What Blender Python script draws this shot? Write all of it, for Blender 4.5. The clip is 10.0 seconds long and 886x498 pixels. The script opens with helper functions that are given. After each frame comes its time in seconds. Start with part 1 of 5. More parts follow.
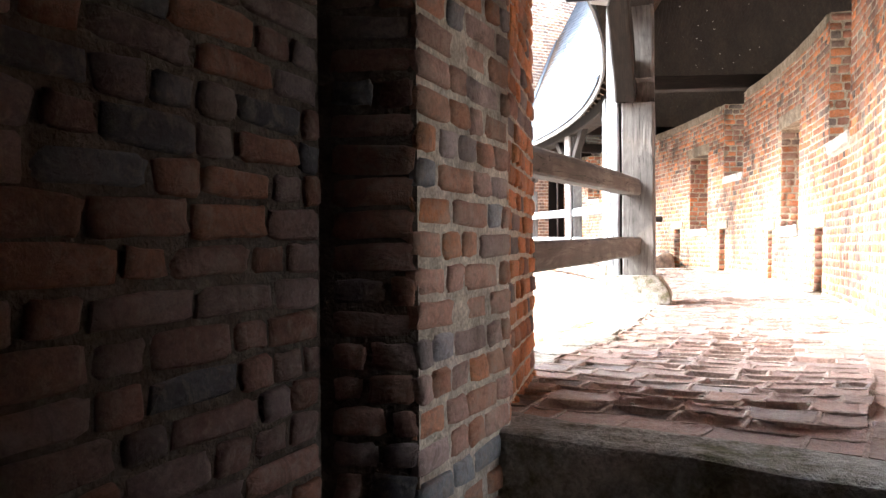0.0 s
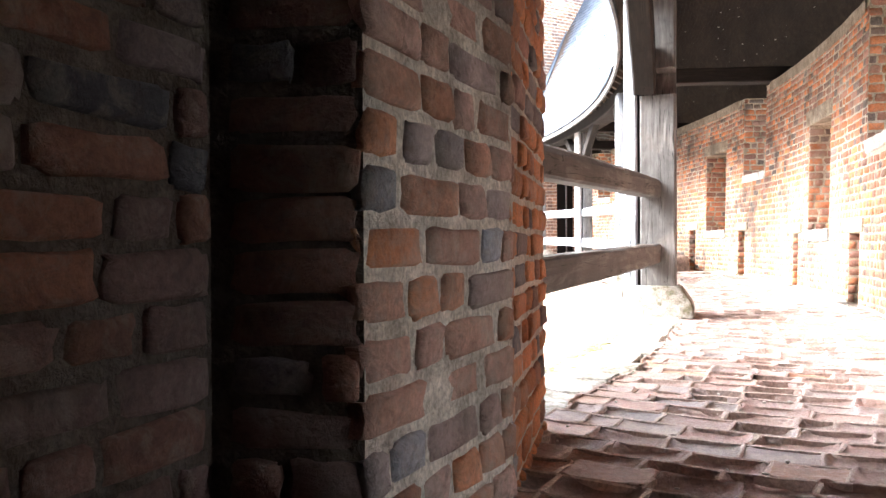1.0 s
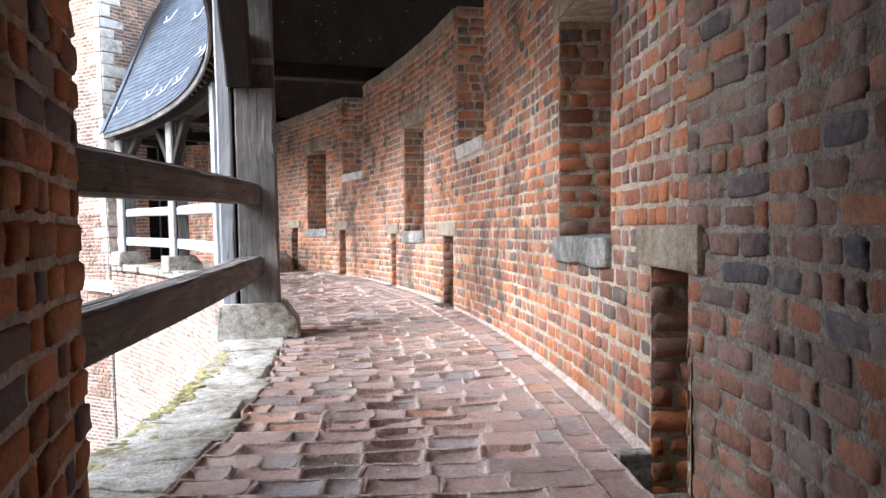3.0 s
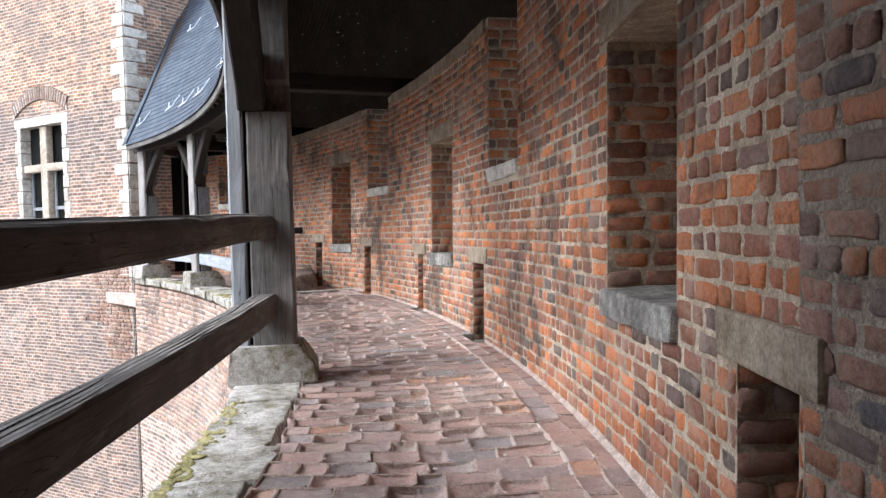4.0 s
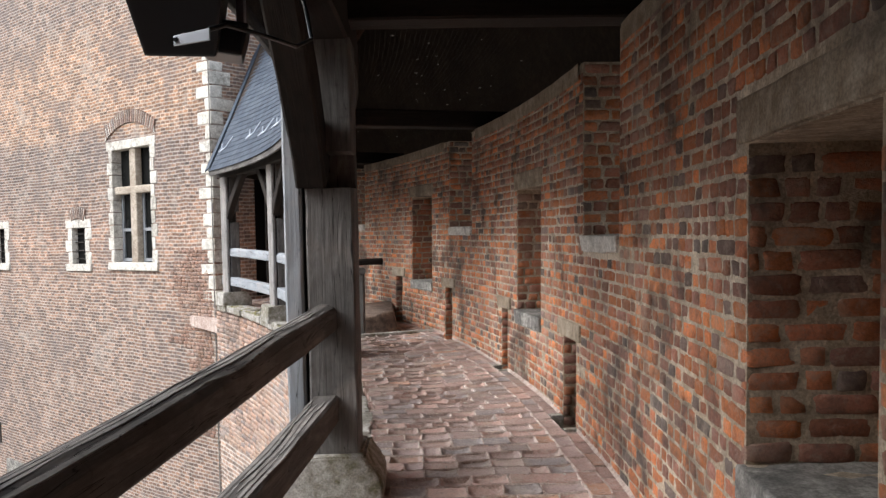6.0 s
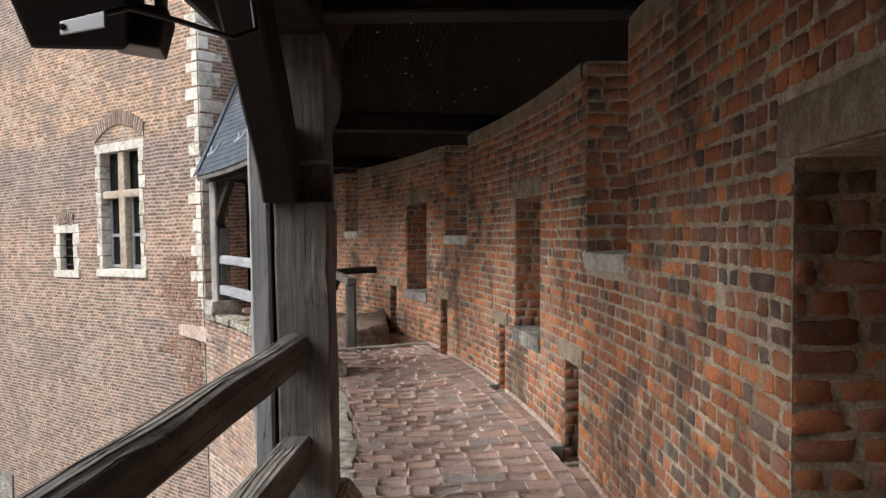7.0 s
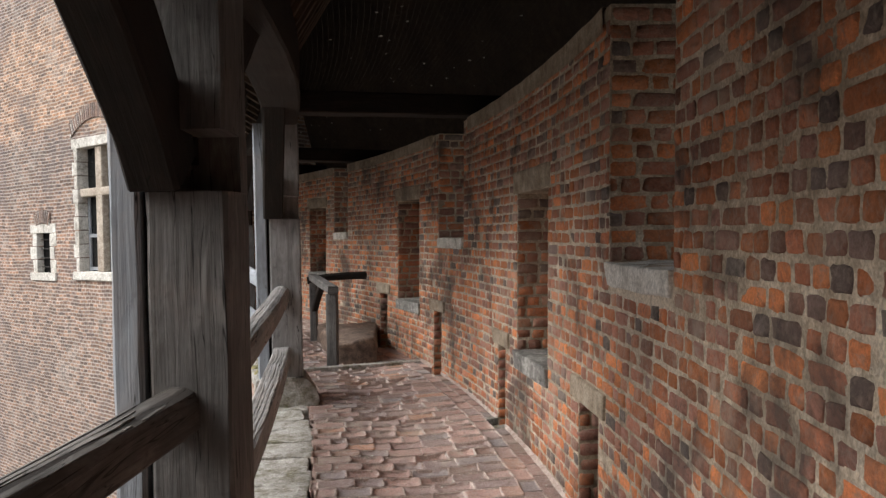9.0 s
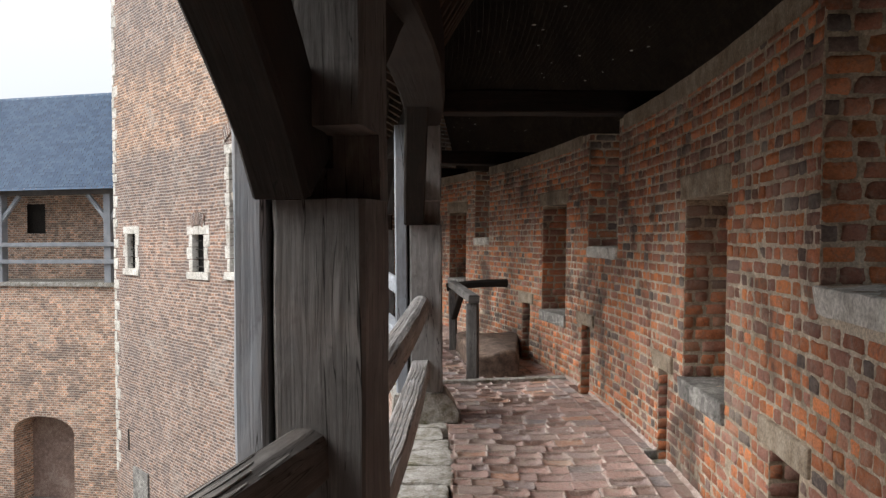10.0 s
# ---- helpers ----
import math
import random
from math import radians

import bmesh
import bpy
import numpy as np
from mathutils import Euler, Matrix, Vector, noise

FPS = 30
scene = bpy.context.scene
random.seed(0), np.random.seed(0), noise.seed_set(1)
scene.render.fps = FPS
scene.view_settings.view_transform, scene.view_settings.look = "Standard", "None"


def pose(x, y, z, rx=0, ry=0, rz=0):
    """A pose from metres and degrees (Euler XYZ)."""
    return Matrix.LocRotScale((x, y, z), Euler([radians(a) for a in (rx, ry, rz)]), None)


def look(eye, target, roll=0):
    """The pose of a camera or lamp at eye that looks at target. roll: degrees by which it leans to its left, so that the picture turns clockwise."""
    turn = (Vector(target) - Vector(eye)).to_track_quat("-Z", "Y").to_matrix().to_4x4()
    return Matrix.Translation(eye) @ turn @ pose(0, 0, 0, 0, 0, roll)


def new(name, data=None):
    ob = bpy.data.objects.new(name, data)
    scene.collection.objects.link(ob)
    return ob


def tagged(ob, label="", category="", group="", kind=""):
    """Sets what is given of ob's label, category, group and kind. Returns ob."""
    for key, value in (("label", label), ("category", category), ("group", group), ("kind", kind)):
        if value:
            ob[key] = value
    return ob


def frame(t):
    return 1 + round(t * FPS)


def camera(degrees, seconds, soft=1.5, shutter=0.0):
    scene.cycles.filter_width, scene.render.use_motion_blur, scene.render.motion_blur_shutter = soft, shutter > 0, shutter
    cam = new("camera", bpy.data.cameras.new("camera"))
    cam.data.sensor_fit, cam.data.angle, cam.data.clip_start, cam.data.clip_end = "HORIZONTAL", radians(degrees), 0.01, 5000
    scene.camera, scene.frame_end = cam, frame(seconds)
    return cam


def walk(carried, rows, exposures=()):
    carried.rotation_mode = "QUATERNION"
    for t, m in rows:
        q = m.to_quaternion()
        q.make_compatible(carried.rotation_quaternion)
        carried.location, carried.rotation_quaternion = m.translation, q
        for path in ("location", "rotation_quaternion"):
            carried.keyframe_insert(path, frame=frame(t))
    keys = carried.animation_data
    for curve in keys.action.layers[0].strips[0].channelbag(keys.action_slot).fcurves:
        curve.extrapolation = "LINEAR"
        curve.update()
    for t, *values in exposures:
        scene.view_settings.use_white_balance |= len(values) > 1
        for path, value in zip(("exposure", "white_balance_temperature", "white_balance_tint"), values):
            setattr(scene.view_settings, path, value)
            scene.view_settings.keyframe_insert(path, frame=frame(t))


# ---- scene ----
cam = camera(59.7, 10.0, soft=1.4)
METRES, EYE, TILT, LEAN, TURN = 5.1, 0.48, 0.0, 0.0, 22.2
ROWS = [
    (0.0, 0.0, 0.0, 0.0, -0.0, -0.09, 0.48),
    (0.5, -0.0016, 0.0594, 0.0071, 1.47, -0.27, 0.29),
    (1.0, 0.0118, 0.1181, 0.0167, 0.54, -0.37, 0.33),
    (1.5, 0.0264, 0.1624, 0.0219, -8.52, -0.51, 0.77),
    (2.0, 0.031, 0.1974, 0.0295, -21.49, -1.14, 1.26),
    (2.5, 0.035, 0.2222, 0.0367, -28.68, -1.58, 1.46),
    (4.0, 0.0957, 0.3398, 0.0898, -26.21, -1.46, 1.63),
    (4.5, 0.1044, 0.3701, 0.1214, -24.88, -1.48, 1.55),
    (5.0, 0.1137, 0.3981, 0.1382, -22.57, -1.32, 1.35),
    (5.5, 0.1377, 0.4311, 0.1696, -19.87, -1.36, 1.33),
    (7.0, 0.2055, 0.5499, 0.2099, -19.74, -1.2, 1.25),
    (7.5, 0.2411, 0.6059, 0.2145, -19.71, -1.2, 1.27),
    (8.0, 0.2669, 0.662, 0.2157, -19.65, -1.18, 1.17),
    (8.5, 0.2916, 0.7169, 0.2167, -19.6, -1.16, 1.14),
    (9.0, 0.3233, 0.7738, 0.2119, -18.95, -1.15, 1.11),
    (9.5, 0.3376, 0.8185, 0.2158, -15.2, -0.98, 0.94),
    (10.0, 0.3318, 0.8696, 0.2201, -8.83, -0.78, 0.43),
]
EXPOSURES = [(0.0, 4.35, 6300, 10), (0.8, 4.35, 6250, 10), (1.4, 4.05, 5850, 10), (2.0, 3.5, 5600, 10), (2.7, 2.85, 5700, 10), (3.8, 2.05, 5850, 10),
             (5.5, 1.6, 6050, 10), (7.0, 1.2, 6600, 10), (10.0, 1.17, 6400, 10)]
walk(cam, [(t, pose(0, 0, EYE, TILT, LEAN, TURN) @ pose(METRES * x, METRES * y, METRES * z, 90 + pitch, roll, yaw)) for t, x, y, z, yaw, pitch, roll in ROWS], EXPOSURES)

# ---- light: a bright overcast day ----
world = bpy.data.worlds.new("world")
scene.world = world
world.use_nodes = True
wn = world.node_tree.nodes
sky = wn.new("ShaderNodeTexSky")
sky.sky_type = "NISHITA"
sky.sun_disc = False
sky.sun_elevation, sky.sun_rotation = radians(40), radians(252)
sky.air_density, sky.dust_density, sky.ozone_density = 1.0, 4.0, 1.0
veil = wn.new("ShaderNodeMix")
veil.data_type = "RGBA"
veil.inputs[0].default_value = 0.75
veil.inputs[7].default_value = (6.6, 6.7, 6.9, 1)
world.node_tree.links.new(sky.outputs[0], veil.inputs[6])
up = wn.new("ShaderNodeTexCoord")
sep_up = wn.new("ShaderNodeSeparateXYZ")
world.node_tree.links.new(up.outputs["Generated"], sep_up.inputs[0])
dome = wn.new("ShaderNodeMapRange")
world.node_tree.links.new(sep_up.outputs[2], dome.inputs[0])
for i, value in enumerate((0.0, 1.0, 0.75, 2.1)):
    dome.inputs[i + 1].default_value = value
cloud = wn.new("ShaderNodeMix")
cloud.data_type, cloud.blend_type = "RGBA", "MULTIPLY"
cloud.inputs[0].default_value = 1.0
world.node_tree.links.new(veil.outputs[2], cloud.inputs[6])
world.node_tree.links.new(dome.outputs[0], cloud.inputs[7])
world.node_tree.links.new(cloud.outputs[2], wn["Background"].inputs[0])
wn["Background"].inputs[1].default_value = 0.075
sun = new("sun", bpy.data.lights.new("sun", "SUN"))
sun.data.energy, sun.data.angle, sun.data.color = 1.5, radians(40), (1.0, 0.97, 0.93)
sun.matrix_world = look((-12, -4, 10.5), (0, 0, 0))

# ---- plan ----
CX, CY, R = -19.731, 5.439, 20.47      # centre and radius of the curved outer wall
DEG = math.pi / 180 * 20.5             # metres of wall per degree


def P(a, r, z):
    """A point of the curved walk: degrees round the centre, radius, height."""
    return Vector((CX + r * math.cos(radians(a)), CY + r * math.sin(radians(a)), z))


def floor_z(a):
    return float(np.interp(a, (-11, -8, -5, 0, 7.5, 14, 22, 42), (-0.005, -0.012, -0.035, -0.03, 0.015, 0.06, 0.112, 0.225)))


# ---- materials ----
def mat(name, rough=0.85, metal=0.0):
    m = bpy.data.materials.new(name)
    m.use_nodes = True
    b = m.node_tree.nodes["Principled BSDF"]
    b.inputs["Roughness"].default_value = rough
    b.inputs["Metallic"].default_value = metal
    return m, m.node_tree.nodes, m.node_tree.links, b


def ramp(nodes, links, value, stops, mode="LINEAR"):
    r = nodes.new("ShaderNodeValToRGB")
    r.color_ramp.interpolation = mode
    el = r.color_ramp.elements
    while len(el) < len(stops):
        el.new(0.5)
    for e, (p, c) in zip(el, stops):
        e.position, e.color = p, (*c, 1)
    links.new(value, r.inputs[0])
    return r.outputs[0]


def tex_noise(nodes, links, scale, detail=4.0, rough=0.6, vec=None, dist=0.0):
    n = nodes.new("ShaderNodeTexNoise")
    n.inputs["Scale"].default_value, n.inputs["Detail"].default_value = scale, detail
    n.inputs["Roughness"].default_value, n.inputs["Distortion"].default_value = rough, dist
    if vec is not None:
        links.new(vec, n.inputs["Vector"])
    return n.outputs[0]


def mix(nodes, links, a, b, fac, mode="MIX"):
    m = nodes.new("ShaderNodeMix")
    m.data_type, m.blend_type = "RGBA", mode
    for slot, v in ((0, fac), (6, a), (7, b)):
        if isinstance(v, (int, float)):
            m.inputs[slot].default_value = v
        elif isinstance(v, tuple):
            m.inputs[slot].default_value = (*v, 1)
        else:
            links.new(v, m.inputs[slot])
    return m.outputs[2]


def span(nodes, links, value, lo, hi, to_lo=0.0, to_hi=1.0):
    m = nodes.new("ShaderNodeMapRange")
    links.new(value, m.inputs[0])
    for i, v in enumerate((lo, hi, to_lo, to_hi)):
        m.inputs[i + 1].default_value = v
    return m.outputs[0]


def relief(nodes, links, bsdf, height, strength=0.5, dist=0.01):
    b = nodes.new("ShaderNodeBump")
    b.inputs["Strength"].default_value, b.inputs["Distance"].default_value = strength, dist
    links.new(height, b.inputs["Height"])
    links.new(b.outputs[0], bsdf.inputs["Normal"])


def place(nodes):
    return nodes.new("ShaderNodeNewGeometry").outputs["Position"]


BRICK_STOPS = [(0.0, (0.60, 0.205, 0.085)), (0.18, (0.68, 0.25, 0.095)), (0.36, (0.49, 0.18, 0.095)), (0.5, (0.39, 0.175, 0.12)), (0.62, (0.35, 0.175, 0.135)), (0.76, (0.60, 0.22, 0.09)), (0.88, (0.28, 0.175, 0.145)), (0.97, (0.18, 0.145, 0.13))]
FLOOR_STOPS = [(0.0, (0.46, 0.305, 0.265)), (0.25, (0.52, 0.345, 0.295)), (0.5, (0.44, 0.32, 0.29)), (0.72, (0.42, 0.325, 0.305)), (0.88, (0.34, 0.31, 0.31)), (0.96, (0.52, 0.30, 0.21))]


def stain(n, l, pos, col, amount=0.5):
    """Broad dark weathering that runs over bricks and joints alike."""
    wide = tex_noise(n, l, 0.8, 5, 0.62, pos, 0.5)
    spot = tex_noise(n, l, 3.1, 5, 0.66, pos, 0.4)
    both = mix(n, l, wide, spot, 0.38)
    col = mix(n, l, col, (0.075, 0.06, 0.05), span(n, l, both, 0.515, 0.60, 0.0, amount))
    return mix(n, l, col, (0.46, 0.40, 0.33), span(n, l, both, 0.47, 0.38, 0.0, amount * 0.45))


def brick_material(name, stops, joined, bloom=(0.42, 0.33, 0.27), bloom_amount=0.4, bump=0.85, dirt=0.55, vary=0.24, lime=0.32, gloss=0.0):
    m, n, l, b = mat(name, 0.92)
    pos = place(n)
    rnd = n.new("ShaderNodeNewGeometry").outputs["Random Per Island"] if joined else n.new("ShaderNodeObjectInfo").outputs["Random"]
    base = ramp(n, l, rnd, stops)
    wn1 = n.new("ShaderNodeTexWhiteNoise")
    wn1.noise_dimensions = "1D"
    l.new(rnd, wn1.inputs["W"])
    hsv = n.new("ShaderNodeHueSaturation")
    l.new(base, hsv.inputs["Color"])
    l.new(span(n, l, wn1.outputs[0], 0, 1, 1 - vary, 1 + vary), hsv.inputs["Value"])
    grain = tex_noise(n, l, 85, 6, 0.75, pos)
    blot = tex_noise(n, l, 17, 6, 0.7, pos, 0.8)
    shade = n.new("ShaderNodeHueSaturation")
    l.new(hsv.outputs[0], shade.inputs["Color"])
    l.new(span(n, l, mix(n, l, grain, blot, 0.5), 0.36, 0.64, 0.62, 1.34), shade.inputs["Value"])
    col = mix(n, l, shade.outputs[0], (0.09, 0.06, 0.05), span(n, l, blot, 0.54, 0.64, 0.0, 0.5))
    col = mix(n, l, col, bloom, span(n, l, tex_noise(n, l, 24, 6, 0.74, pos, 0.5), 0.5, 0.64, 0.0, bloom_amount))
    smear = mix(n, l, tex_noise(n, l, 6.5, 7, 0.72, pos, 0.6), tex_noise(n, l, 1.3, 4, 0.6, pos, 0.3), 0.45)
    col = mix(n, l, col, (0.50, 0.43, 0.35), span(n, l, smear, 0.53, 0.62, 0.0, lime))
    col = stain(n, l, pos, col, dirt)
    l.new(col, b.inputs["Base Color"])
    if gloss:
        l.new(span(n, l, blot, 0.35, 0.65, gloss, gloss + 0.2), b.inputs["Roughness"])
    relief(n, l, b, mix(n, l, grain, blot, 0.5), bump, 0.02)
    return m


def rough_material(name, stops, scales=(1.2, 14.0, 90.0), rough=0.92, bump=0.6, dist=0.01, dirt=0.0):
    m, n, l, b = mat(name, rough)
    pos = place(n)
    big, mid, fine = (tex_noise(n, l, s, 5, 0.62, pos, 0.3) for s in scales)
    col = ramp(n, l, span(n, l, mix(n, l, big, mid, 0.5), 0.34, 0.66, 0.22, 0.78), stops)
    shade = n.new("ShaderNodeHueSaturation")
    l.new(col, shade.inputs["Color"])
    l.new(span(n, l, fine, 0.36, 0.64, 0.72, 1.25), shade.inputs["Value"])
    col = shade.outputs[0]
    if dirt:
        col = stain(n, l, pos, col, dirt)
    l.new(col, b.inputs["Base Color"])
    relief(n, l, b, mix(n, l, mid, fine, 0.6), bump, dist)
    return m


def wood_material(name, light, mid, dark, scale=1.0):
    m, n, l, b = mat(name, 0.8)
    uv = n.new("ShaderNodeUVMap").outputs[0]
    mp = n.new("ShaderNodeMapping")
    mp.inputs["Scale"].default_value = (1.2 * scale, 8 * scale, 8 * scale)
    l.new(uv, mp.inputs[0])
    grain = tex_noise(n, l, 1.7, 9, 0.68, mp.outputs[0], 1.1)
    mp2 = n.new("ShaderNodeMapping")
    mp2.inputs["Scale"].default_value = (0.9 * scale, 30 * scale, 30 * scale)
    l.new(uv, mp2.inputs[0])
    fine = tex_noise(n, l, 1.6, 5, 0.6, mp2.outputs[0], 0.4)
    pos = place(n)
    wear = tex_noise(n, l, 1.9, 6, 0.66, pos, 0.7)
    spots = tex_noise(n, l, 12, 4, 0.6, pos, 0.4)
    col = ramp(n, l, mix(n, l, grain, wear, 0.42), [(0.3, dark), (0.5, mid), (0.68, light)])
    col = mix(n, l, col, (mid[0] * 1.15, mid[1] * 0.86, mid[2] * 0.66), span(n, l, wear, 0.52, 0.68, 0.0, 0.32))
    col = mix(n, l, col, dark, span(n, l, spots, 0.6, 0.78, 0.0, 0.6))
    mp3 = n.new("ShaderNodeMapping")
    mp3.inputs["Scale"].default_value = (0.55 * scale, 11 * scale, 11 * scale)
    l.new(uv, mp3.inputs[0])
    off = n.new("ShaderNodeMath")
    off.operation = "SUBTRACT"
    l.new(tex_noise(n, l, 1.3, 3, 0.55, mp3.outputs[0], 0.6), off.inputs[0])
    off.inputs[1].default_value = 0.5
    gap = n.new("ShaderNodeMath")
    gap.operation = "ABSOLUTE"
    l.new(off.outputs[0], gap.inputs[0])
    check = span(n, l, gap.outputs[0], 0.001, 0.007, 0.9, 0.0)
    col = mix(n, l, col, (0.012, 0.011, 0.01), span(n, l, fine, 0.64, 0.78, 0.0, 0.15))
    col = mix(n, l, col, (0.01, 0.009, 0.008), check)
    b.inputs["Specular IOR Level"].default_value = 0.25
    l.new(col, b.inputs["Base Color"])
    l.new(span(n, l, grain, 0.3, 0.7, 0.7, 0.92), b.inputs["Roughness"])
    relief(n, l, b, mix(n, l, grain, fine, 0.55), 0.6, 0.012)
    return m


def far_brick_material(name, c1, c2, joint, course=0.085, bands=True):
    """Brickwork too far away to pick apart: courses, stains and bands over UVs in metres."""
    m, n, l, b = mat(name, 0.92)
    uv = n.new("ShaderNodeUVMap").outputs[0]
    wob = n.new("ShaderNodeVectorMath")
    wob.operation = "MULTIPLY_ADD"
    wn_ = n.new("ShaderNodeTexNoise")
    wn_.inputs["Scale"].default_value = 1.6
    l.new(uv, wn_.inputs["Vector"])
    l.new(wn_.outputs[1], wob.inputs[0])
    wob.inputs[1].default_value = (0.06, 0.07, 0)
    l.new(uv, wob.inputs[2])
    br = n.new("ShaderNodeTexBrick")
    l.new(wob.outputs[0], br.inputs["Vector"])
    br.inputs["Scale"].default_value = 1.0
    br.inputs["Brick Width"].default_value, br.inputs["Row Height"].default_value = 0.165, course
    br.inputs["Mortar Size"].default_value, br.inputs["Mortar Smooth"].default_value = 0.013, 0.5
    br.inputs["Bias"].default_value = -0.2
    br.inputs["Color1"].default_value, br.inputs["Color2"].default_value, br.inputs["Mortar"].default_value = (*c1, 1), (*c2, 1), (*joint, 1)
    pos = place(n)
    wide = tex_noise(n, l, 0.28, 5, 0.6, pos, 0.6)
    mid = tex_noise(n, l, 1.1, 7, 0.72, pos, 0.5)
    sp = tex_noise(n, l, 13.0, 6, 0.85, pos)
    col = br.outputs[0]
    if bands:
        sep = n.new("ShaderNodeSeparateXYZ")
        l.new(uv, sep.inputs[0])
        mb = n.new("ShaderNodeMath")
        mb.operation = "MULTIPLY_ADD"
        l.new(wide, mb.inputs[0])
        mb.inputs[1].default_value = 1.6
        l.new(sep.outputs[1], mb.inputs[2])
        tone = ramp(n, l, span(n, l, mb.outputs[0], -6, 14), [(0.0, (0.60, 0.52, 0.44)), (0.1, (0.46, 0.425, 0.42)), (0.29, (0.45, 0.425, 0.42)), (0.36, (0.54, 0.49, 0.465)), (0.41, (0.60, 0.51, 0.46)), (0.475, (0.37, 0.355, 0.36)),
                                                                 (0.525, (0.39, 0.37, 0.37)), (0.54, (0.66, 0.55, 0.45)), (0.64, (0.63, 0.53, 0.44)), (0.67, (0.44, 0.42, 0.42)), (1.0, (0.46, 0.43, 0.43))])
        col = mix(n, l, col, tone, 0.92, "OVERLAY")
    cell = n.new("ShaderNodeMapping")
    cell.inputs["Scale"].default_value = (1 / 0.165, 1 / course, 1)
    l.new(wob.outputs[0], cell.inputs[0])
    odd = n.new("ShaderNodeTexWhiteNoise")
    odd.noise_dimensions = "2D"
    flo = n.new("ShaderNodeVectorMath")
    flo.operation = "FLOOR"
    l.new(cell.outputs[0], flo.inputs[0])
    l.new(flo.outputs[0], odd.inputs["Vector"])
    hs = n.new("ShaderNodeHueSaturation")
    l.new(col, hs.inputs["Color"])
    l.new(span(n, l, odd.outputs[0], 0.0, 1.0, 0.55, 1.45), hs.inputs["Value"])
    col = hs.outputs[0]
    col = mix(n, l, col, joint, span(n, l, mid, 0.54, 0.66, 0.0, 0.4))
    col = mix(n, l, col, (0.13, 0.105, 0.10), span(n, l, mid, 0.5, 0.39, 0.0, 0.62))
    rowy = n.new("ShaderNodeSeparateXYZ")
    l.new(cell.outputs[0], rowy.inputs[0])
    fr_ = n.new("ShaderNodeMath")
    fr_.operation = "FRACT"
    l.new(rowy.outputs[1], fr_.inputs[0])
    col = mix(n, l, col, joint, span(n, l, fr_.outputs[0], 0.32, 0.1, 0.0, 0.85))
    col = mix(n, l, col, (0.09, 0.075, 0.075), span(n, l, sp, 0.53, 0.6, 0.0, 0.6))
    l.new(col, b.inputs["Base Color"])
    relief(n, l, b, br.outputs[1], -0.5, 0.02)
    return m


BRICK = brick_material("brick", BRICK_STOPS, False, dirt=0.82, vary=0.34, lime=0.45)
BRICK_JOINED = brick_material("brick_joined", BRICK_STOPS, True, dirt=0.82, vary=0.34, lime=0.45)
FLOOR_BRICK = brick_material("floor_brick", FLOOR_STOPS, False, (0.58, 0.50, 0.46), 0.55, 0.6, 0.3, 0.18, 0.6, 0.42)
FLOOR_JOINED = brick_material("floor_brick_joined", FLOOR_STOPS, True, (0.58, 0.50, 0.46), 0.55, 0.6, 0.3, 0.18, 0.6, 0.42)
COURT_STOPS = [(0.0, (0.44, 0.29, 0.22)), (0.2, (0.40, 0.24, 0.17)), (0.4, (0.36, 0.25, 0.20)), (0.6, (0.46, 0.33, 0.27)), (0.8, (0.30, 0.21, 0.18)), (0.93, (0.23, 0.19, 0.18))]
COURT_LOOK = (brick_material("court_brick_piece", COURT_STOPS, False, (0.6, 0.54, 0.48), 0.6), brick_material("court_brick_joined", COURT_STOPS, True, (0.6, 0.54, 0.48), 0.6))
# jamb bricks raised in tone for the light bounced onto that face
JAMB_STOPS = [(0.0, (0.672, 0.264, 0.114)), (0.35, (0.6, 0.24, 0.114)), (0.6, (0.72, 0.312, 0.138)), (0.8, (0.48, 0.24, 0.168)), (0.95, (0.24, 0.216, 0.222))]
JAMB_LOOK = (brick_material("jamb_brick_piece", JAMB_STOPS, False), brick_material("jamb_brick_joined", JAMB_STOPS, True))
# stair bricks set darker than the pier's, to carry the passage's shade
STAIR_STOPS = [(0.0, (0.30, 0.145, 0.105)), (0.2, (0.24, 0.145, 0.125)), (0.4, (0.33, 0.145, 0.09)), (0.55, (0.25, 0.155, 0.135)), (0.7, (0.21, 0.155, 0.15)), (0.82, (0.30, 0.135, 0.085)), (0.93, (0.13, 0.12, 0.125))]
DOOR_STOPS = [(0.0, (0.50, 0.20, 0.10)), (0.18, (0.28, 0.19, 0.16)), (0.36, (0.54, 0.22, 0.10)), (0.5, (0.25, 0.19, 0.175)), (0.64, (0.42, 0.19, 0.115)), (0.76, (0.21, 0.18, 0.18)), (0.88, (0.52, 0.215, 0.10)), (0.96, (0.15, 0.14, 0.145))]
DOOR_LOOK = (brick_material("door_brick_piece", DOOR_STOPS, False, dirt=0.85, lime=0.45, vary=0.32), brick_material("door_brick_joined", DOOR_STOPS, True, dirt=0.85, lime=0.45, vary=0.32))
# pier mortar, and the pier bricks below, brightened for bounced light
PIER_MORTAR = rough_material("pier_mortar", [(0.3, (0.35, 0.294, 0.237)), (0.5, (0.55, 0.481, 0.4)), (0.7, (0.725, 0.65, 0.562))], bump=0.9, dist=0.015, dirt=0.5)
DOOR_MORTAR = rough_material("door_mortar", [(0.3, (0.20, 0.165, 0.125)), (0.5, (0.32, 0.27, 0.215)), (0.7, (0.46, 0.40, 0.33))], bump=1.0, dist=0.02, dirt=0.8)
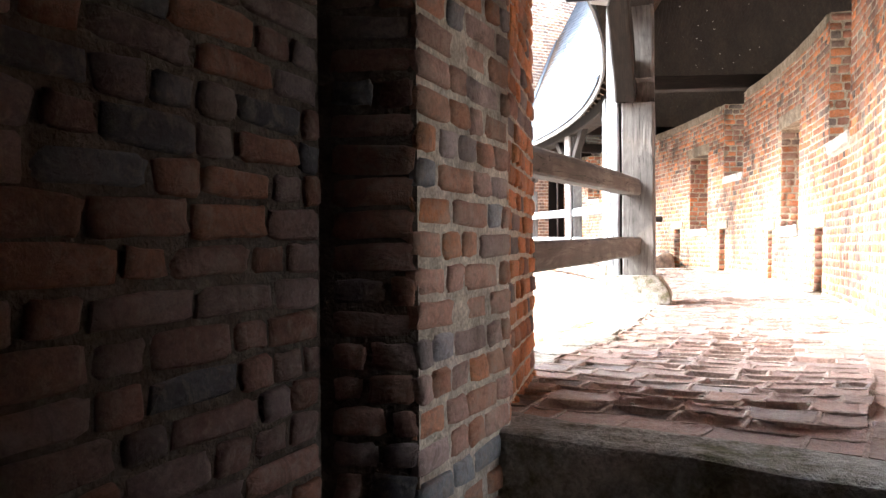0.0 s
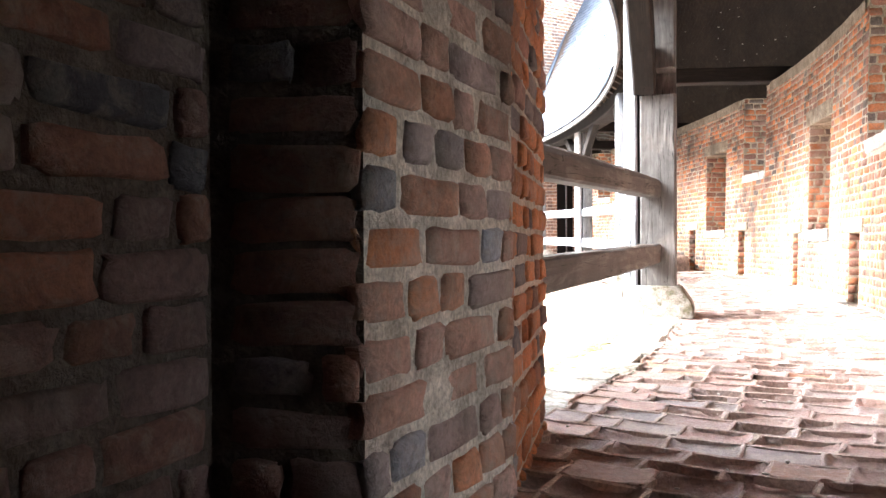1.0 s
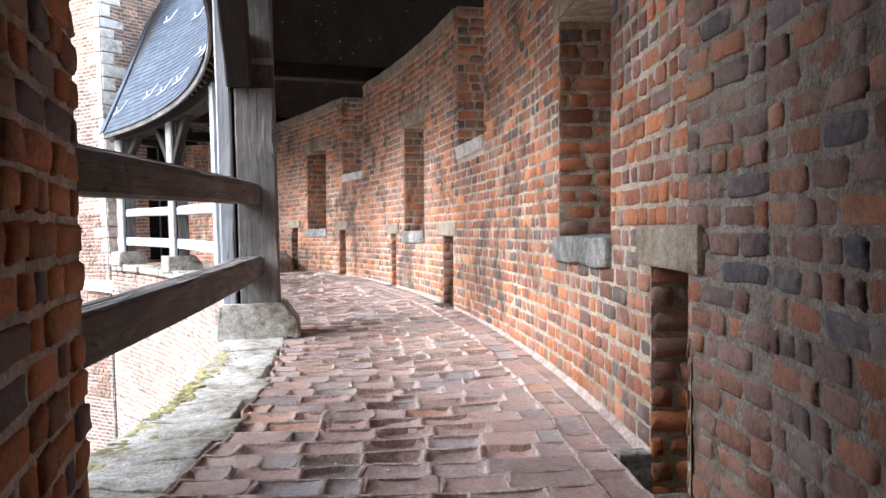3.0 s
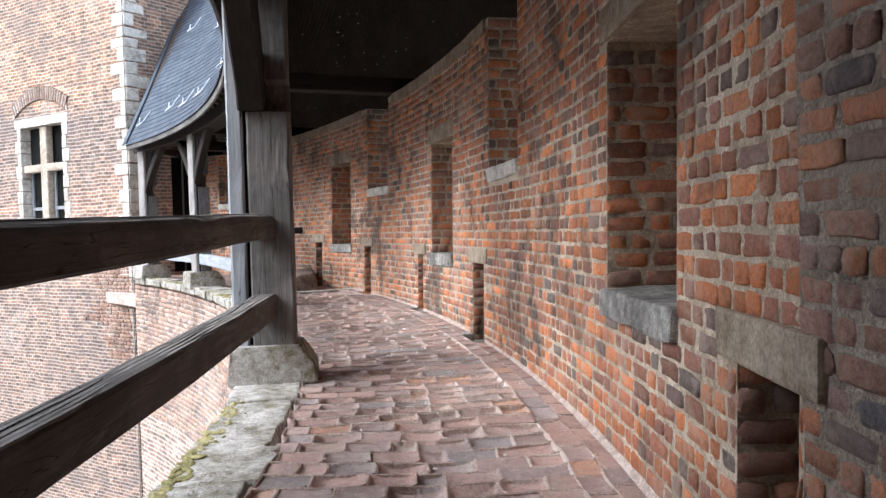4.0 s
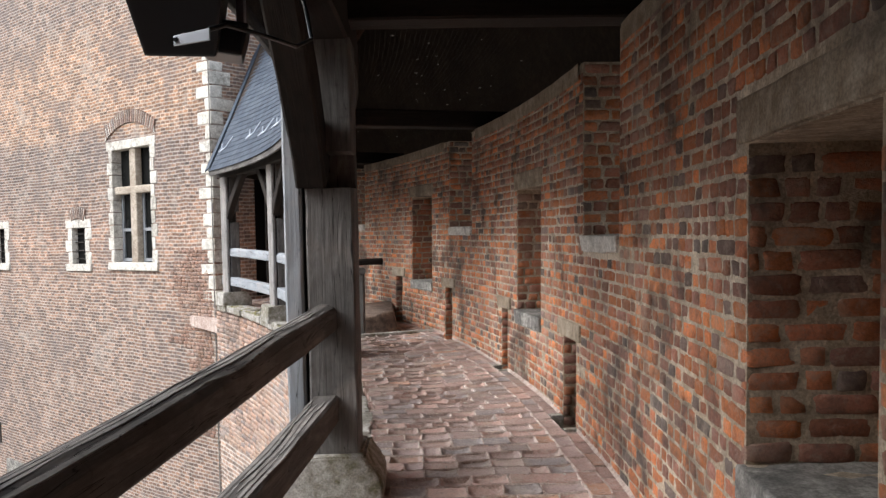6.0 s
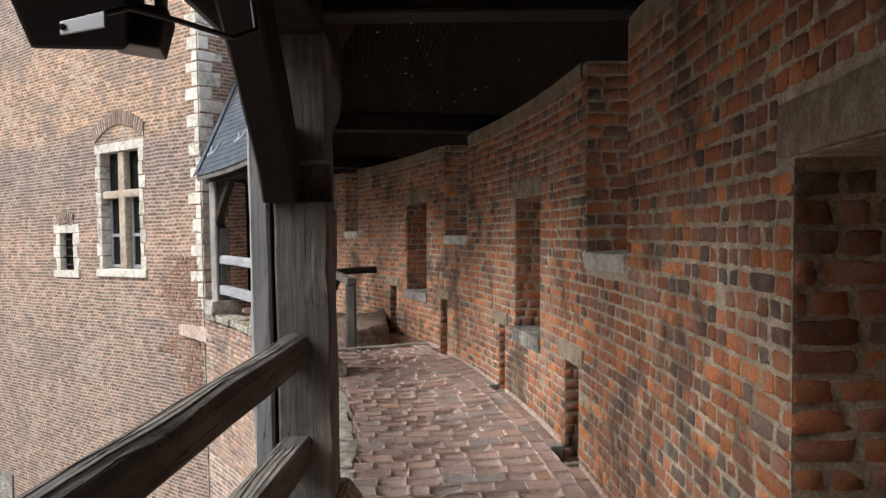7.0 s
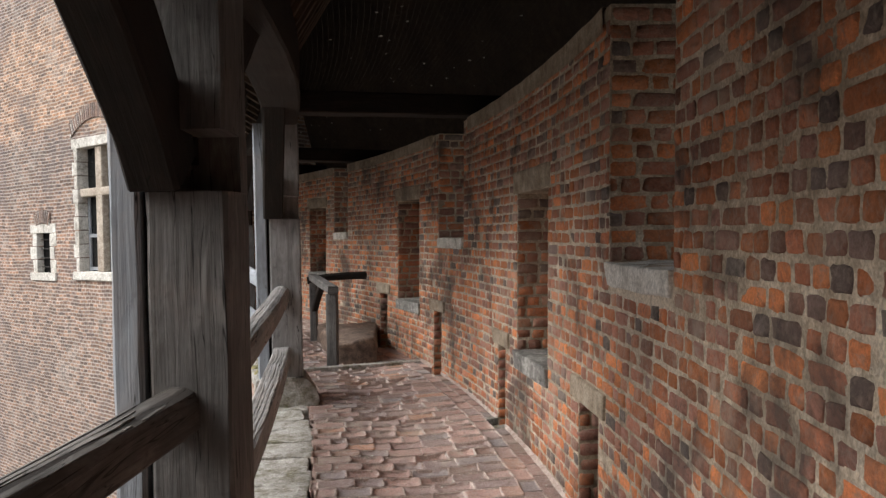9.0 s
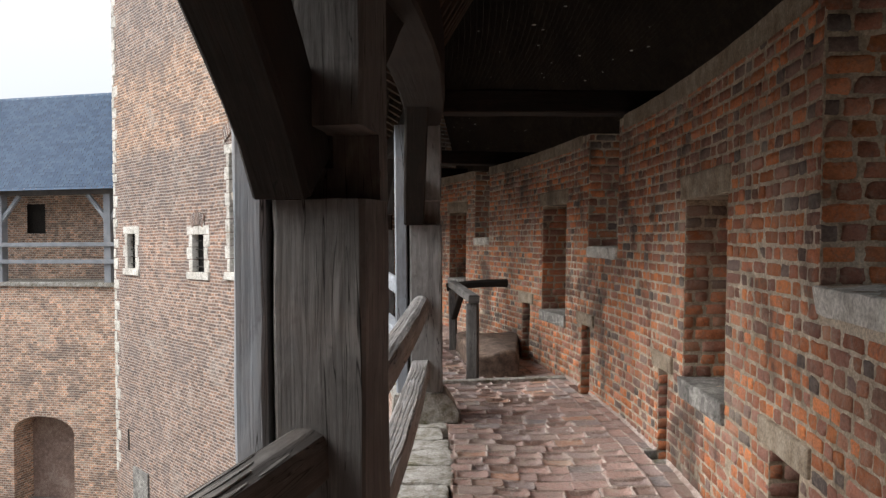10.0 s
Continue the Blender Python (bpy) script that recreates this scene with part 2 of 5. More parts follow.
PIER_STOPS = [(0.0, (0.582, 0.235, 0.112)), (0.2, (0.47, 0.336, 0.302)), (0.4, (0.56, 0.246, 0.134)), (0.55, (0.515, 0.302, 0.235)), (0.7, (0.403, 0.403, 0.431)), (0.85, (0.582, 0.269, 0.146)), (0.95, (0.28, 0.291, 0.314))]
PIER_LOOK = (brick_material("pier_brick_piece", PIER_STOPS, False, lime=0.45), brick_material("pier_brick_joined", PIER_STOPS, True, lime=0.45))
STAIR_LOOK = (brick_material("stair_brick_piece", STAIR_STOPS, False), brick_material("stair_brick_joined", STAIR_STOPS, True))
MORTAR = rough_material("mortar", [(0.3, (0.33, 0.259, 0.182)), (0.5, (0.506, 0.418, 0.314)), (0.7, (0.682, 0.594, 0.473))], bump=0.9, dist=0.015, dirt=0.75)
# mortar darkened likewise, shade of the stair put into its colour
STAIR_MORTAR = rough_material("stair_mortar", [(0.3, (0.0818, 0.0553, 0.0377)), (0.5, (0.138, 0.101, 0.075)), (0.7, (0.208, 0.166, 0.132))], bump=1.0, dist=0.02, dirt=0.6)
FLOOR_MORTAR = rough_material("floor_mortar", [(0.3, (0.34, 0.25, 0.215)), (0.5, (0.47, 0.38, 0.335)), (0.7, (0.62, 0.54, 0.49))], bump=0.8)
STONE = rough_material("limestone", [(0.28, (0.30, 0.285, 0.25)), (0.42, (0.50, 0.48, 0.43)), (0.56, (0.64, 0.62, 0.57)), (0.7, (0.74, 0.72, 0.67))], (2.5, 11.0, 60.0), dirt=0.22)
GREY_STONE = rough_material("grey_stone", [(0.3, (0.11, 0.107, 0.10)), (0.5, (0.22, 0.214, 0.20)), (0.7, (0.42, 0.41, 0.38))], (3.0, 16.0, 90.0))
LINTEL = rough_material("lintel_stone", [(0.3, (0.20, 0.15, 0.10)), (0.5, (0.30, 0.245, 0.18)), (0.7, (0.42, 0.355, 0.275))], (2.0, 12.0, 80.0), dirt=0.5)
KERB = rough_material("kerb_stone", [(0.28, (0.13, 0.12, 0.07)), (0.40, (0.24, 0.225, 0.185)), (0.54, (0.36, 0.345, 0.315)), (0.72, (0.50, 0.485, 0.455))], (3.0, 16.0, 80.0), bump=1.0, dist=0.02)
MOSS = rough_material("moss", [(0.3, (0.12, 0.115, 0.045)), (0.5, (0.22, 0.20, 0.08)), (0.7, (0.36, 0.31, 0.15))], (4.0, 20.0, 120.0))
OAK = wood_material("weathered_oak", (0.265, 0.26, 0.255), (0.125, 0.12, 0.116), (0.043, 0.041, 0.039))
# pale blue-grey oak; on the post flanks its tint is skylight
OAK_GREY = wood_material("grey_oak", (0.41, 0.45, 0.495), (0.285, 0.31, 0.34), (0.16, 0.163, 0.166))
# weathered oak, raised further for the stronger light on farther timbers
OAK_MID = wood_material("weathered_lit_oak", (0.42, 0.415, 0.41), (0.25, 0.243, 0.237), (0.10, 0.096, 0.092))
OAK_SPLIT = wood_material("split_oak", (0.34, 0.325, 0.31), (0.17, 0.16, 0.15), (0.05, 0.046, 0.042), 1.6)
# oak taken down to near-black, with the roof's shade in its colour
OAK_SHADED = wood_material("shaded_oak", (0.045, 0.037, 0.031), (0.02, 0.016, 0.014), (0.008, 0.007, 0.006))
OAK_RAIL = wood_material("rail_oak", (0.20, 0.19, 0.178), (0.08, 0.073, 0.068), (0.026, 0.024, 0.022))
TOWER_BRICK = far_brick_material("tower_brick", (0.265, 0.165, 0.112), (0.108, 0.083, 0.076), (0.425, 0.385, 0.345), 0.076)
COURT_BRICK = far_brick_material("court_brick", (0.36, 0.24, 0.18), (0.19, 0.14, 0.12), (0.54, 0.49, 0.435), 0.083, False)
GALLERY_BRICK = far_brick_material("gallery_brick", (0.56, 0.31, 0.19), (0.28, 0.175, 0.135), (0.64, 0.57, 0.48), 0.083, False)
COURT_BRICK_PLAIN = rough_material("plain_brickwork", [(0.3, (0.17, 0.12, 0.10)), (0.5, (0.26, 0.18, 0.145)), (0.7, (0.36, 0.28, 0.23))], (0.8, 9.0, 60.0))
# near-black; on the stair's back wall and vault it keeps bounce light down
DARK = rough_material("near_black", [(0.3, (0.02, 0.018, 0.016)), (0.7, (0.05, 0.045, 0.04))])
# gravel darkened so the unseen ground bounces less light upwards
GRAVEL = rough_material("gravel", [(0.3, (0.13, 0.12, 0.10)), (0.5, (0.20, 0.19, 0.165)), (0.7, (0.28, 0.27, 0.24))], (0.4, 6.0, 60.0))


# ---- building helpers ----
def finish(bm, smooth=False):
    me = bpy.data.meshes.new("mesh")
    bmesh.ops.recalc_face_normals(bm, faces=bm.faces[:])
    bm.to_mesh(me)
    bm.free()
    if smooth:
        me.polygons.foreach_set("use_smooth", [True] * len(me.polygons))
    return me


def part(name, mesh, material, parent=None, label="", smooth=False):
    """One mesh object, in world coordinates, under a thing or a part."""
    me = finish(mesh, smooth) if isinstance(mesh, bmesh.types.BMesh) else mesh
    me.name = name
    if material and not me.materials:
        me.materials.append(material)
    ob = new(name, me)
    if parent:
        ob.parent = parent
        m = Matrix.Identity(4) if parent.parent else parent.matrix_basis
        ob.matrix_parent_inverse = m.inverted()
    return tagged(ob, label) if label else ob


def thing(name, at, label, category, group="", kind=""):
    ob = new(name)
    ob.empty_display_size = 0.1
    ob.matrix_basis = Matrix.Translation(at)
    return tagged(ob, label, category, group, kind)


def structure(name, mesh, material, label, category):
    return tagged(part(name, mesh, material), label, category, kind="structure")


def from_arrays(verts, faces, uv=None):
    me = bpy.data.meshes.new("mesh")
    me.from_pydata(np.asarray(verts).tolist(), [], np.asarray(faces).tolist() if not isinstance(faces, list) else faces)
    if uv is not None:
        layer = me.uv_layers.new(name="UVMap")
        idx = np.empty(len(me.loops), np.int32)
        me.loops.foreach_get("vertex_index", idx)
        layer.data.foreach_set("uv", np.asarray(uv, np.float32)[idx].ravel())
    return me


def sweep(path, profile, ups=None, taper=None, cap=True, wob=0.0, seed=0, sub=1):
    """A bar with a closed profile [(across, up)] swept along points; UV x runs along it."""
    rnd = random.Random(seed)
    pts = [Vector(p) for p in path]
    if sub > 1:
        fine_pts = []
        for i in range(len(pts) - 1):
            fine_pts += [pts[i].lerp(pts[i + 1], k / sub) for k in range(sub)]
        pts = fine_pts + [pts[-1]]
    bm = bmesh.new()
    uvl = bm.loops.layers.uv.new("UVMap")
    rings, dist, n = [], [0.0], len(profile)
    around = [0.0]
    for k in range(n):
        a, b = profile[k], profile[(k + 1) % n]
        around.append(around[-1] + math.hypot(b[0] - a[0], b[1] - a[1]))
    off = rnd.uniform(0, 40)
    for i, p in enumerate(pts):
        t = (pts[min(i + 1, len(pts) - 1)] - pts[max(i - 1, 0)]).normalized()
        up = Vector(ups) if ups else Vector((0, 0, 1))
        side = t.cross(up).normalized()
        up = side.cross(t).normalized()
        if i:
            dist.append(dist[-1] + (p - pts[i - 1]).length)
        f = taper(i / (len(pts) - 1)) if taper else (1, 1)
        rings.append([bm.verts.new(p + side * (x * f[0] + rnd.uniform(-wob, wob)) + up * (y * f[1] + rnd.uniform(-wob, wob))) for x, y in profile])
    for i in range(len(pts) - 1):
        for k in range(n):
            f = bm.faces.new((rings[i][k], rings[i][(k + 1) % n], rings[i + 1][(k + 1) % n], rings[i + 1][k]))
            for lp, (d, s) in zip(f.loops, ((dist[i], around[k]), (dist[i], around[k + 1]), (dist[i + 1], around[k + 1]), (dist[i + 1], around[k]))):
                lp[uvl].uv = (d + off, s + off)
    if cap:
        for ring in (rings[0], rings[-1]):
            f = bm.faces.new(ring)
            for lp, (x, y) in zip(f.loops, profile):
                lp[uvl].uv = (off + x * 0.3, off + y)
    return bm


def rect(w, h, c=0.012):
    """A chamfered rectangle, w across and h up, about its middle."""
    x, y = w / 2, h / 2
    return [(-x + c, -y), (x - c, -y), (x, -y + c), (x, y - c), (x - c, y), (-x + c, y), (-x, y - c), (-x, -y + c)]


def block(corners_lo, corners_hi, bevel=0.012, wob=0.0, seed=0):
    """A stone from four lower and four upper corners, with softened, uneven edges."""
    rnd = random.Random(seed)
    bm = bmesh.new()
    vs = [bm.verts.new(Vector(p) + Vector((rnd.uniform(-wob, wob), rnd.uniform(-wob, wob), rnd.uniform(-wob, wob)))) for p in (*corners_lo, *corners_hi)]
    for f in ((3, 2, 1, 0), (4, 5, 6, 7), (0, 1, 5, 4), (1, 2, 6, 5), (2, 3, 7, 6), (3, 0, 4, 7)):
        bm.faces.new([vs[i] for i in f])
    if bevel:
        bmesh.ops.bevel(bm, geom=bm.edges[:], offset=bevel, segments=2, affect="EDGES", profile=0.6)
    return bm


def arc_block(a0, a1, r0, r1, z0, z1, bevel=0.012, wob=0.004, seed=0):
    lo = [P(a0, r0, z0), P(a0, r1, z0), P(a1, r1, z0), P(a1, r0, z0)]
    hi = [P(a0, r0, z1), P(a0, r1, z1), P(a1, r1, z1), P(a1, r0, z1)]
    return block(lo, hi, bevel, wob, seed)


def worn_stone(bm, amount=0.011, cuts=7):
    """Breaks up the faces and edges of a stone."""
    bmesh.ops.subdivide_edges(bm, edges=[e for e in bm.edges if e.calc_length() > 0.1], cuts=cuts, use_grid_fill=True)
    for vv in bm.verts:
        vv.co += noise.noise_vector(vv.co * 8) * amount + noise.noise_vector(vv.co * 33) * amount * 0.45
    return bm


def box_bm(frame_, u0, u1, d0, d1, z0, z1, bevel=0.0, wob=0.0, seed=0):
    """A box in a wall's own frame: u along it, d out of it, z up."""
    lo = [frame_(u0, d0, z0), frame_(u1, d0, z0), frame_(u1, d1, z0), frame_(u0, d1, z0)]
    hi = [frame_(u0, d0, z1), frame_(u1, d0, z1), frame_(u1, d1, z1), frame_(u0, d1, z1)]
    return block(lo, hi, bevel, wob, seed)


def sheet(to_world, us, zs, holes=(), uv_off=0.0):
    """A wall's face with openings left out; holes are (u0, u1, z0, z1); returns arrays for from_arrays."""
    us = sorted({*us, *(h[0] for h in holes), *(h[1] for h in holes)})
    zs = sorted({*zs, *(h[2] for h in holes), *(h[3] for h in holes)})
    verts = [to_world(u, z) for z in zs for u in us]
    uv = [(u + uv_off, z) for z in zs for u in us]
    faces, n = [], len(us)
    for j in range(len(zs) - 1):
        for i in range(n - 1):
            um, zm = (us[i] + us[i + 1]) / 2, (zs[j] + zs[j + 1]) / 2
            if any(h[0] < um < h[1] and h[2] < zm < h[3] for h in holes):
                continue
            faces.append((j * n + i, j * n + i + 1, (j + 1) * n + i + 1, (j + 1) * n + i))
    return verts, faces, uv


# ---- bricks ----
G = 5


def brick_grid():
    """Unit brick: front grid with a rounded rim and four sides; x and z from 0 to 1, y the depth class."""
    faces = []
    for j in range(G - 1):
        for i in range(G - 1):
            a = j * G + i
            faces.append((a, a + 1, a + G + 1, a + G))
    rim = [i for i in range(G)] + [j * G + G - 1 for j in range(1, G)] + [(G - 1) * G + i for i in range(G - 2, -1, -1)] + [j * G for j in range(G - 2, 0, -1)]
    base = G * G
    for k in range(len(rim)):
        n = (k + 1) % len(rim)
        faces.append((rim[n], rim[k], base + k, base + n))
    return faces, rim


BRICK_FACES, BRICK_RIM = brick_grid()
FRONT_SMOOTH = [k < (G - 1) ** 2 for k in range(len(BRICK_FACES))]


def brick_verts(s0, s1, z0, z1, rng, round_=0.007, proud=0.0032, deep=0.05, dish=0.0):
    """Corner points (s, z, d) of many bricks at once, each a little different."""
    n = len(s0)
    t = np.array([0.0, 0.11, 0.5, 0.89, 1.0])
    k = len(t)
    S = s0[:, None, None] + (s1 - s0)[:, None, None] * t[None, None, :] + np.zeros((n, k, k))
    Z = z0[:, None, None] + (z1 - z0)[:, None, None] * t[None, :, None] + np.zeros((n, k, k))
    D = rng.uniform(-proud, proud, (n, 1, 1)) + rng.uniform(-0.0022, 0.0022, (n, k, k))
    D = D - (rng.random((n, 1, 1)) < 0.012) * rng.uniform(0.004, 0.010, (n, 1, 1))
    tilt = rng.uniform(-1, 1, (n, 2)) * 0.0022
    D = D + tilt[:, 0, None, None] * (t[None, None, :] - 0.5) * 2 + tilt[:, 1, None, None] * (t[None, :, None] - 0.5) * 2
    edge = np.zeros((k, k))
    edge[0, :] = edge[-1, :] = edge[:, 0] = edge[:, -1] = 1
    edge[0, 0] = edge[0, -1] = edge[-1, 0] = edge[-1, -1] = 1.7
    D = D - edge[None] * round_ * rng.uniform(0.6, 1.3, (n, k, k))
    S = S + edge[None] * rng.uniform(-0.004, 0.004, (n, k, k))
    Z = Z + edge[None] * rng.uniform(-0.0035, 0.0035, (n, k, k))
    S = S + (t[None, :, None] - 0.5) * rng.uniform(-0.008, 0.008, (n, 1, 1))
    Z = Z + (t[None, None, :] - 0.5) * rng.uniform(-0.004, 0.004, (n, 1, 1))
    worn_ = (rng.random((n, 1, 1)) < 0.3) * rng.uniform(0.0, 0.006, (n, 1, 1))
    D = D - worn_ * np.abs((t[None, None, :] - rng.integers(0, 2, (n, 1, 1)))) ** 2.5
    corner = (edge > 1.5)[None]
    S = S + corner * np.sign(0.5 - t)[None, None, :] * 0.006 * rng.uniform(0.3, 1.4, (n, k, k))
    Z = Z + corner * np.sign(0.5 - t)[None, :, None] * 0.005 * rng.uniform(0.3, 1.4, (n, k, k))
    front = np.stack([S, Z, D], -1).reshape(n, k * k, 3)
    back = front[:, BRICK_RIM, :].copy()
    back[:, :, 2] = -deep
    return np.concatenate([front, back], 1)


def courses(s_lo, s_hi, z_lo, z_hi, pitch, holes, rng, long_=0.235, joint=0.016, heads=0.0):
    """Bond of headers and stretchers round openings: arrays s0, s1, z0, z1."""
    out = []
    k = 0
    z = z_lo
    while z + pitch * 0.6 < z_hi:
        z1 = min(z + pitch, z_hi)
        zm = (z + z1) / 2
        cuts = sorted((h[0], h[1]) for h in holes if h[2] < zm < h[3] and h[1] > s_lo and h[0] < s_hi)
        spans, s = [], s_lo
        for c0, c1 in cuts:
            if c0 > s:
                spans.append((s, c0))
            s = max(s, c1)
        if s < s_hi:
            spans.append((s, s_hi))
        for c0, c1 in spans:
            s, i = c0, k
            first = rng.uniform(0.05, 0.2)
            while s < c1 - 0.01:
                length = first if s == c0 else (long_ if ((i % 2 == 0) ^ (rng.random() < 0.25) if not heads else rng.random() > heads) else long_ / 2) * rng.uniform(0.92, 1.08)
                e = s + length
                if c1 - e < 0.06:
                    e = c1
                out.append((s + joint / 2, e - joint / 2, z + joint / 2 + rng.uniform(-0.002, 0.002), z1 - joint / 2 + rng.uniform(-0.002, 0.002)))
                s, i = e, i + 1
        z, k = z1, k + 1
    return np.array(out).T


def brick_mesh(q, to_world, rng, **kw):
    """All bricks of q in one mesh."""
    v = brick_verts(*q, rng, **kw)
    n, m, _ = v.shape
    w = to_world(v[..., 0], v[..., 1], v[..., 2]).reshape(-1, 3)
    f = (np.array(BRICK_FACES)[None] + (np.arange(n) * m)[:, None, None]).reshape(-1, 4)
    me = from_arrays(w, f)
    me.polygons.foreach_set("use_smooth", FRONT_SMOOTH * n)
    return me


def brick_pieces(q, to_world, rng, parent, name, material, **kw):
    """Each brick of q as a part of its own, on a few shared meshes."""
    shared = {}
    for s0, s1, z0, z1 in q.T:
        ls, lz = round(s1 - s0, 2), round(z1 - z0, 2)
        key = (ls, lz, rng.integers(0, 4))
        if key not in shared:
            v = brick_verts(np.array([-ls / 2]), np.array([ls / 2]), np.array([-lz / 2]), np.array([lz / 2]), rng, **kw)[0]
            me = from_arrays(np.stack([v[:, 0], -v[:, 2], v[:, 1]], -1), [tuple(f) for f in BRICK_FACES])
            me.materials.append(material)
            me.polygons.foreach_set("use_smooth", FRONT_SMOOTH)
            me.name = name
            shared[key] = me
        sc, zc = np.array([(s0 + s1) / 2]), np.array([(z0 + z1) / 2])
        c, du, dd = (Vector(to_world(sc + a, zc, np.array([b]))[0]) for a, b in ((0, 0.0), (0.02, 0.0), (0, 0.02)))
        x, y = (du - c).normalized(), -(dd - c).normalized()
        zv = x.cross(y).normalized()
        ob = new(name, shared[key])
        ob.parent = parent
        ob.matrix_basis = Matrix.Translation(c) @ Matrix((x, zv.cross(x), zv)).transposed().to_4x4()


def brick_wall(parent, q, to_world, seed, near=None, cap=300, looks=None, **kw):
    """Bricks where near() holds become parts, up to cap; the rest is one joined mesh."""
    rng = np.random.default_rng(seed)
    pick = np.zeros(q.shape[1], bool)
    if near is not None:
        idx = [i for i in range(q.shape[1]) if near((q[0, i] + q[1, i]) / 2, (q[2, i] + q[3, i]) / 2)]
        pick[idx[:cap]] = True
    if pick.any():
        PIECES.append((q[:, pick], to_world, seed, parent, looks[0] if looks else BRICK, kw))
    if (~pick).any():
        ob = part("brickwork", brick_mesh(q[:, ~pick], to_world, rng, **kw), looks[1] if looks else BRICK_JOINED, parent)
        tagged(ob, kind="stuff")


PIECES = []

# ---- ground of the courtyard ----
GROUND = -7.6
bm = bmesh.new()
ring0 = [bm.verts.new((CX + 3 * math.cos(k * math.pi / 16), CY + 3 * math.sin(k * math.pi / 16), GROUND)) for k in range(32)]
bm.faces.new(ring0)
prev = ring0
for rad in (20, 80, 400, 3000):
    ringn = [bm.verts.new((CX + rad * math.cos(k * math.pi / 16), CY + rad * math.sin(k * math.pi / 16), GROUND)) for k in range(32)]
    for k in range(32):
        bm.faces.new((prev[k], prev[(k + 1) % 32], ringn[(k + 1) % 32], ringn[k]))
    prev = ringn
structure("ground", bm, GRAVEL, "trodden gravel of the castle courtyard, darkened to throw less light", "ground")

# ---- the curved outer wall ----
A0, A1, TOP = -6.0, 46.0, 2.62
NICHES = [(-3.48, -0.93, 0.66, 1.73), (10.5, 12.75, 0.69, 1.84), (22.1, 24.5, 0.75, 1.97), (33.1, 35.1, 0.95, 2.02)]
LOOPS = [(4.55, 7.03, 1.41, TOP), (17.5, 20.05, 1.51, TOP), (30.4, 32.1, 1.61, TOP), (37.0, 38.7, 1.58, TOP)]
SLITS = [(-5.93, -4.92, -0.36, 0.58), (7.5, 8.55, -0.31, 0.64), (13.68, 14.3, -0.26, 0.66), (19.72, 20.55, -0.22, 0.73), (25.7, 26.55, -0.18, 0.78)]


def lean(z):
    return 0.022 * (z - 0.6)


def on_wall(s, z, d):
    a = s / 20.5
    r = R + 0.022 * (z - 0.6) - d
    return np.stack([CX + r * np.cos(a), CY + r * np.sin(a), z], -1)


def s_of(a):
    return a * DEG


DEPTH = {}
for h in NICHES:
    DEPTH[h] = 0.6
for h in LOOPS:
    DEPTH[h] = 0.9
for h in SLITS:
    DEPTH[h] = 0.8
OPEN = [(s_of(h[0]), s_of(h[1]), h[2], h[3]) for h in DEPTH]
wall_us = [s_of(A0) + (s_of(A1) - s_of(A0)) * k / 90 for k in range(91)]
v, f, uv = sheet(lambda u, z: tuple(on_wall(u, z, -0.0055)), wall_us, [-7.0, -0.4, 0.0, 0.5, 1.0, 1.5, 2.0, TOP], OPEN)
for (s0, s1, z0, z1), h in zip(OPEN, DEPTH):
    dp = DEPTH[h]
    b = len(v)
    for u in (s0, s1):
        for z in (z0, z1):
            for d in (-0.0055, -dp):
                v.append(tuple(on_wall(u, z, d)))
                uv.append((u - d, z))
    f += [(b, b + 1, b + 3, b + 2), (b + 4, b + 6, b + 7, b + 5), (b, b + 4, b + 5, b + 1)]
    if h not in LOOPS:
        f += [(b + 2, b + 3, b + 7, b + 6), (b + 1, b + 5, b + 7, b + 3)]
n = len(wall_us)
v2, f2, uv2 = sheet(lambda u, z: tuple(on_wall(u, z, -0.9)), wall_us, [-8.0, -0.4, 1.0, TOP], [o for o, h in zip(OPEN, DEPTH) if h in LOOPS])
b = len(v)
v, uv = v + v2, uv + uv2
f += [tuple(i + b for i in reversed(ff)) for ff in f2]
b = len(v)
for k, u in enumerate(wall_us):
    v += [tuple(on_wall(u, TOP, -0.011)), tuple(on_wall(u, TOP, -0.9))]
    uv += [(u, TOP), (u, TOP + 0.9)]
for k in range(n - 1):
    i = b + 2 * k
    um = (wall_us[k] + wall_us[k + 1]) / 2
    if not any(s_of(h[0]) < um < s_of(h[1]) for h in LOOPS):
        f += [(i, i + 2, i + 3, i + 1)]
wall_outer = structure("wall_outer", from_arrays(v, f, uv), MORTAR, "curved medieval brick parapet wall with niches and loopholes", "wall")
rng = np.random.default_rng(3)
blocked = [(o[0] - 0.0, o[1] + 0.0, o[2], o[3]) for o in OPEN]
for h in NICHES:
    blocked += [(s_of(h[0]) - 0.05, s_of(h[1]) + 0.11, h[3], h[3] + 0.165), (s_of(h[0]) - 0.02, s_of(h[1]) + 0.02, h[2] - 0.12, h[2])]
for h in LOOPS:
    blocked += [(s_of(h[0]), s_of(h[1]), h[2] - 0.11, h[2])]
for h in SLITS:
    blocked += [(s_of(h[0]) - 0.12, s_of(h[1]) + 0.13, h[3], h[3] + 0.13)]
q = courses(s_of(A0), s_of(A1), -0.3, TOP - 0.02, 0.0715, blocked, rng, 0.2, 0.0142, 0.75)
brick_wall(wall_outer, q, on_wall, 11, lambda s, z: -2.1 < s < 1.9 and 0.0 < z < 1.45)
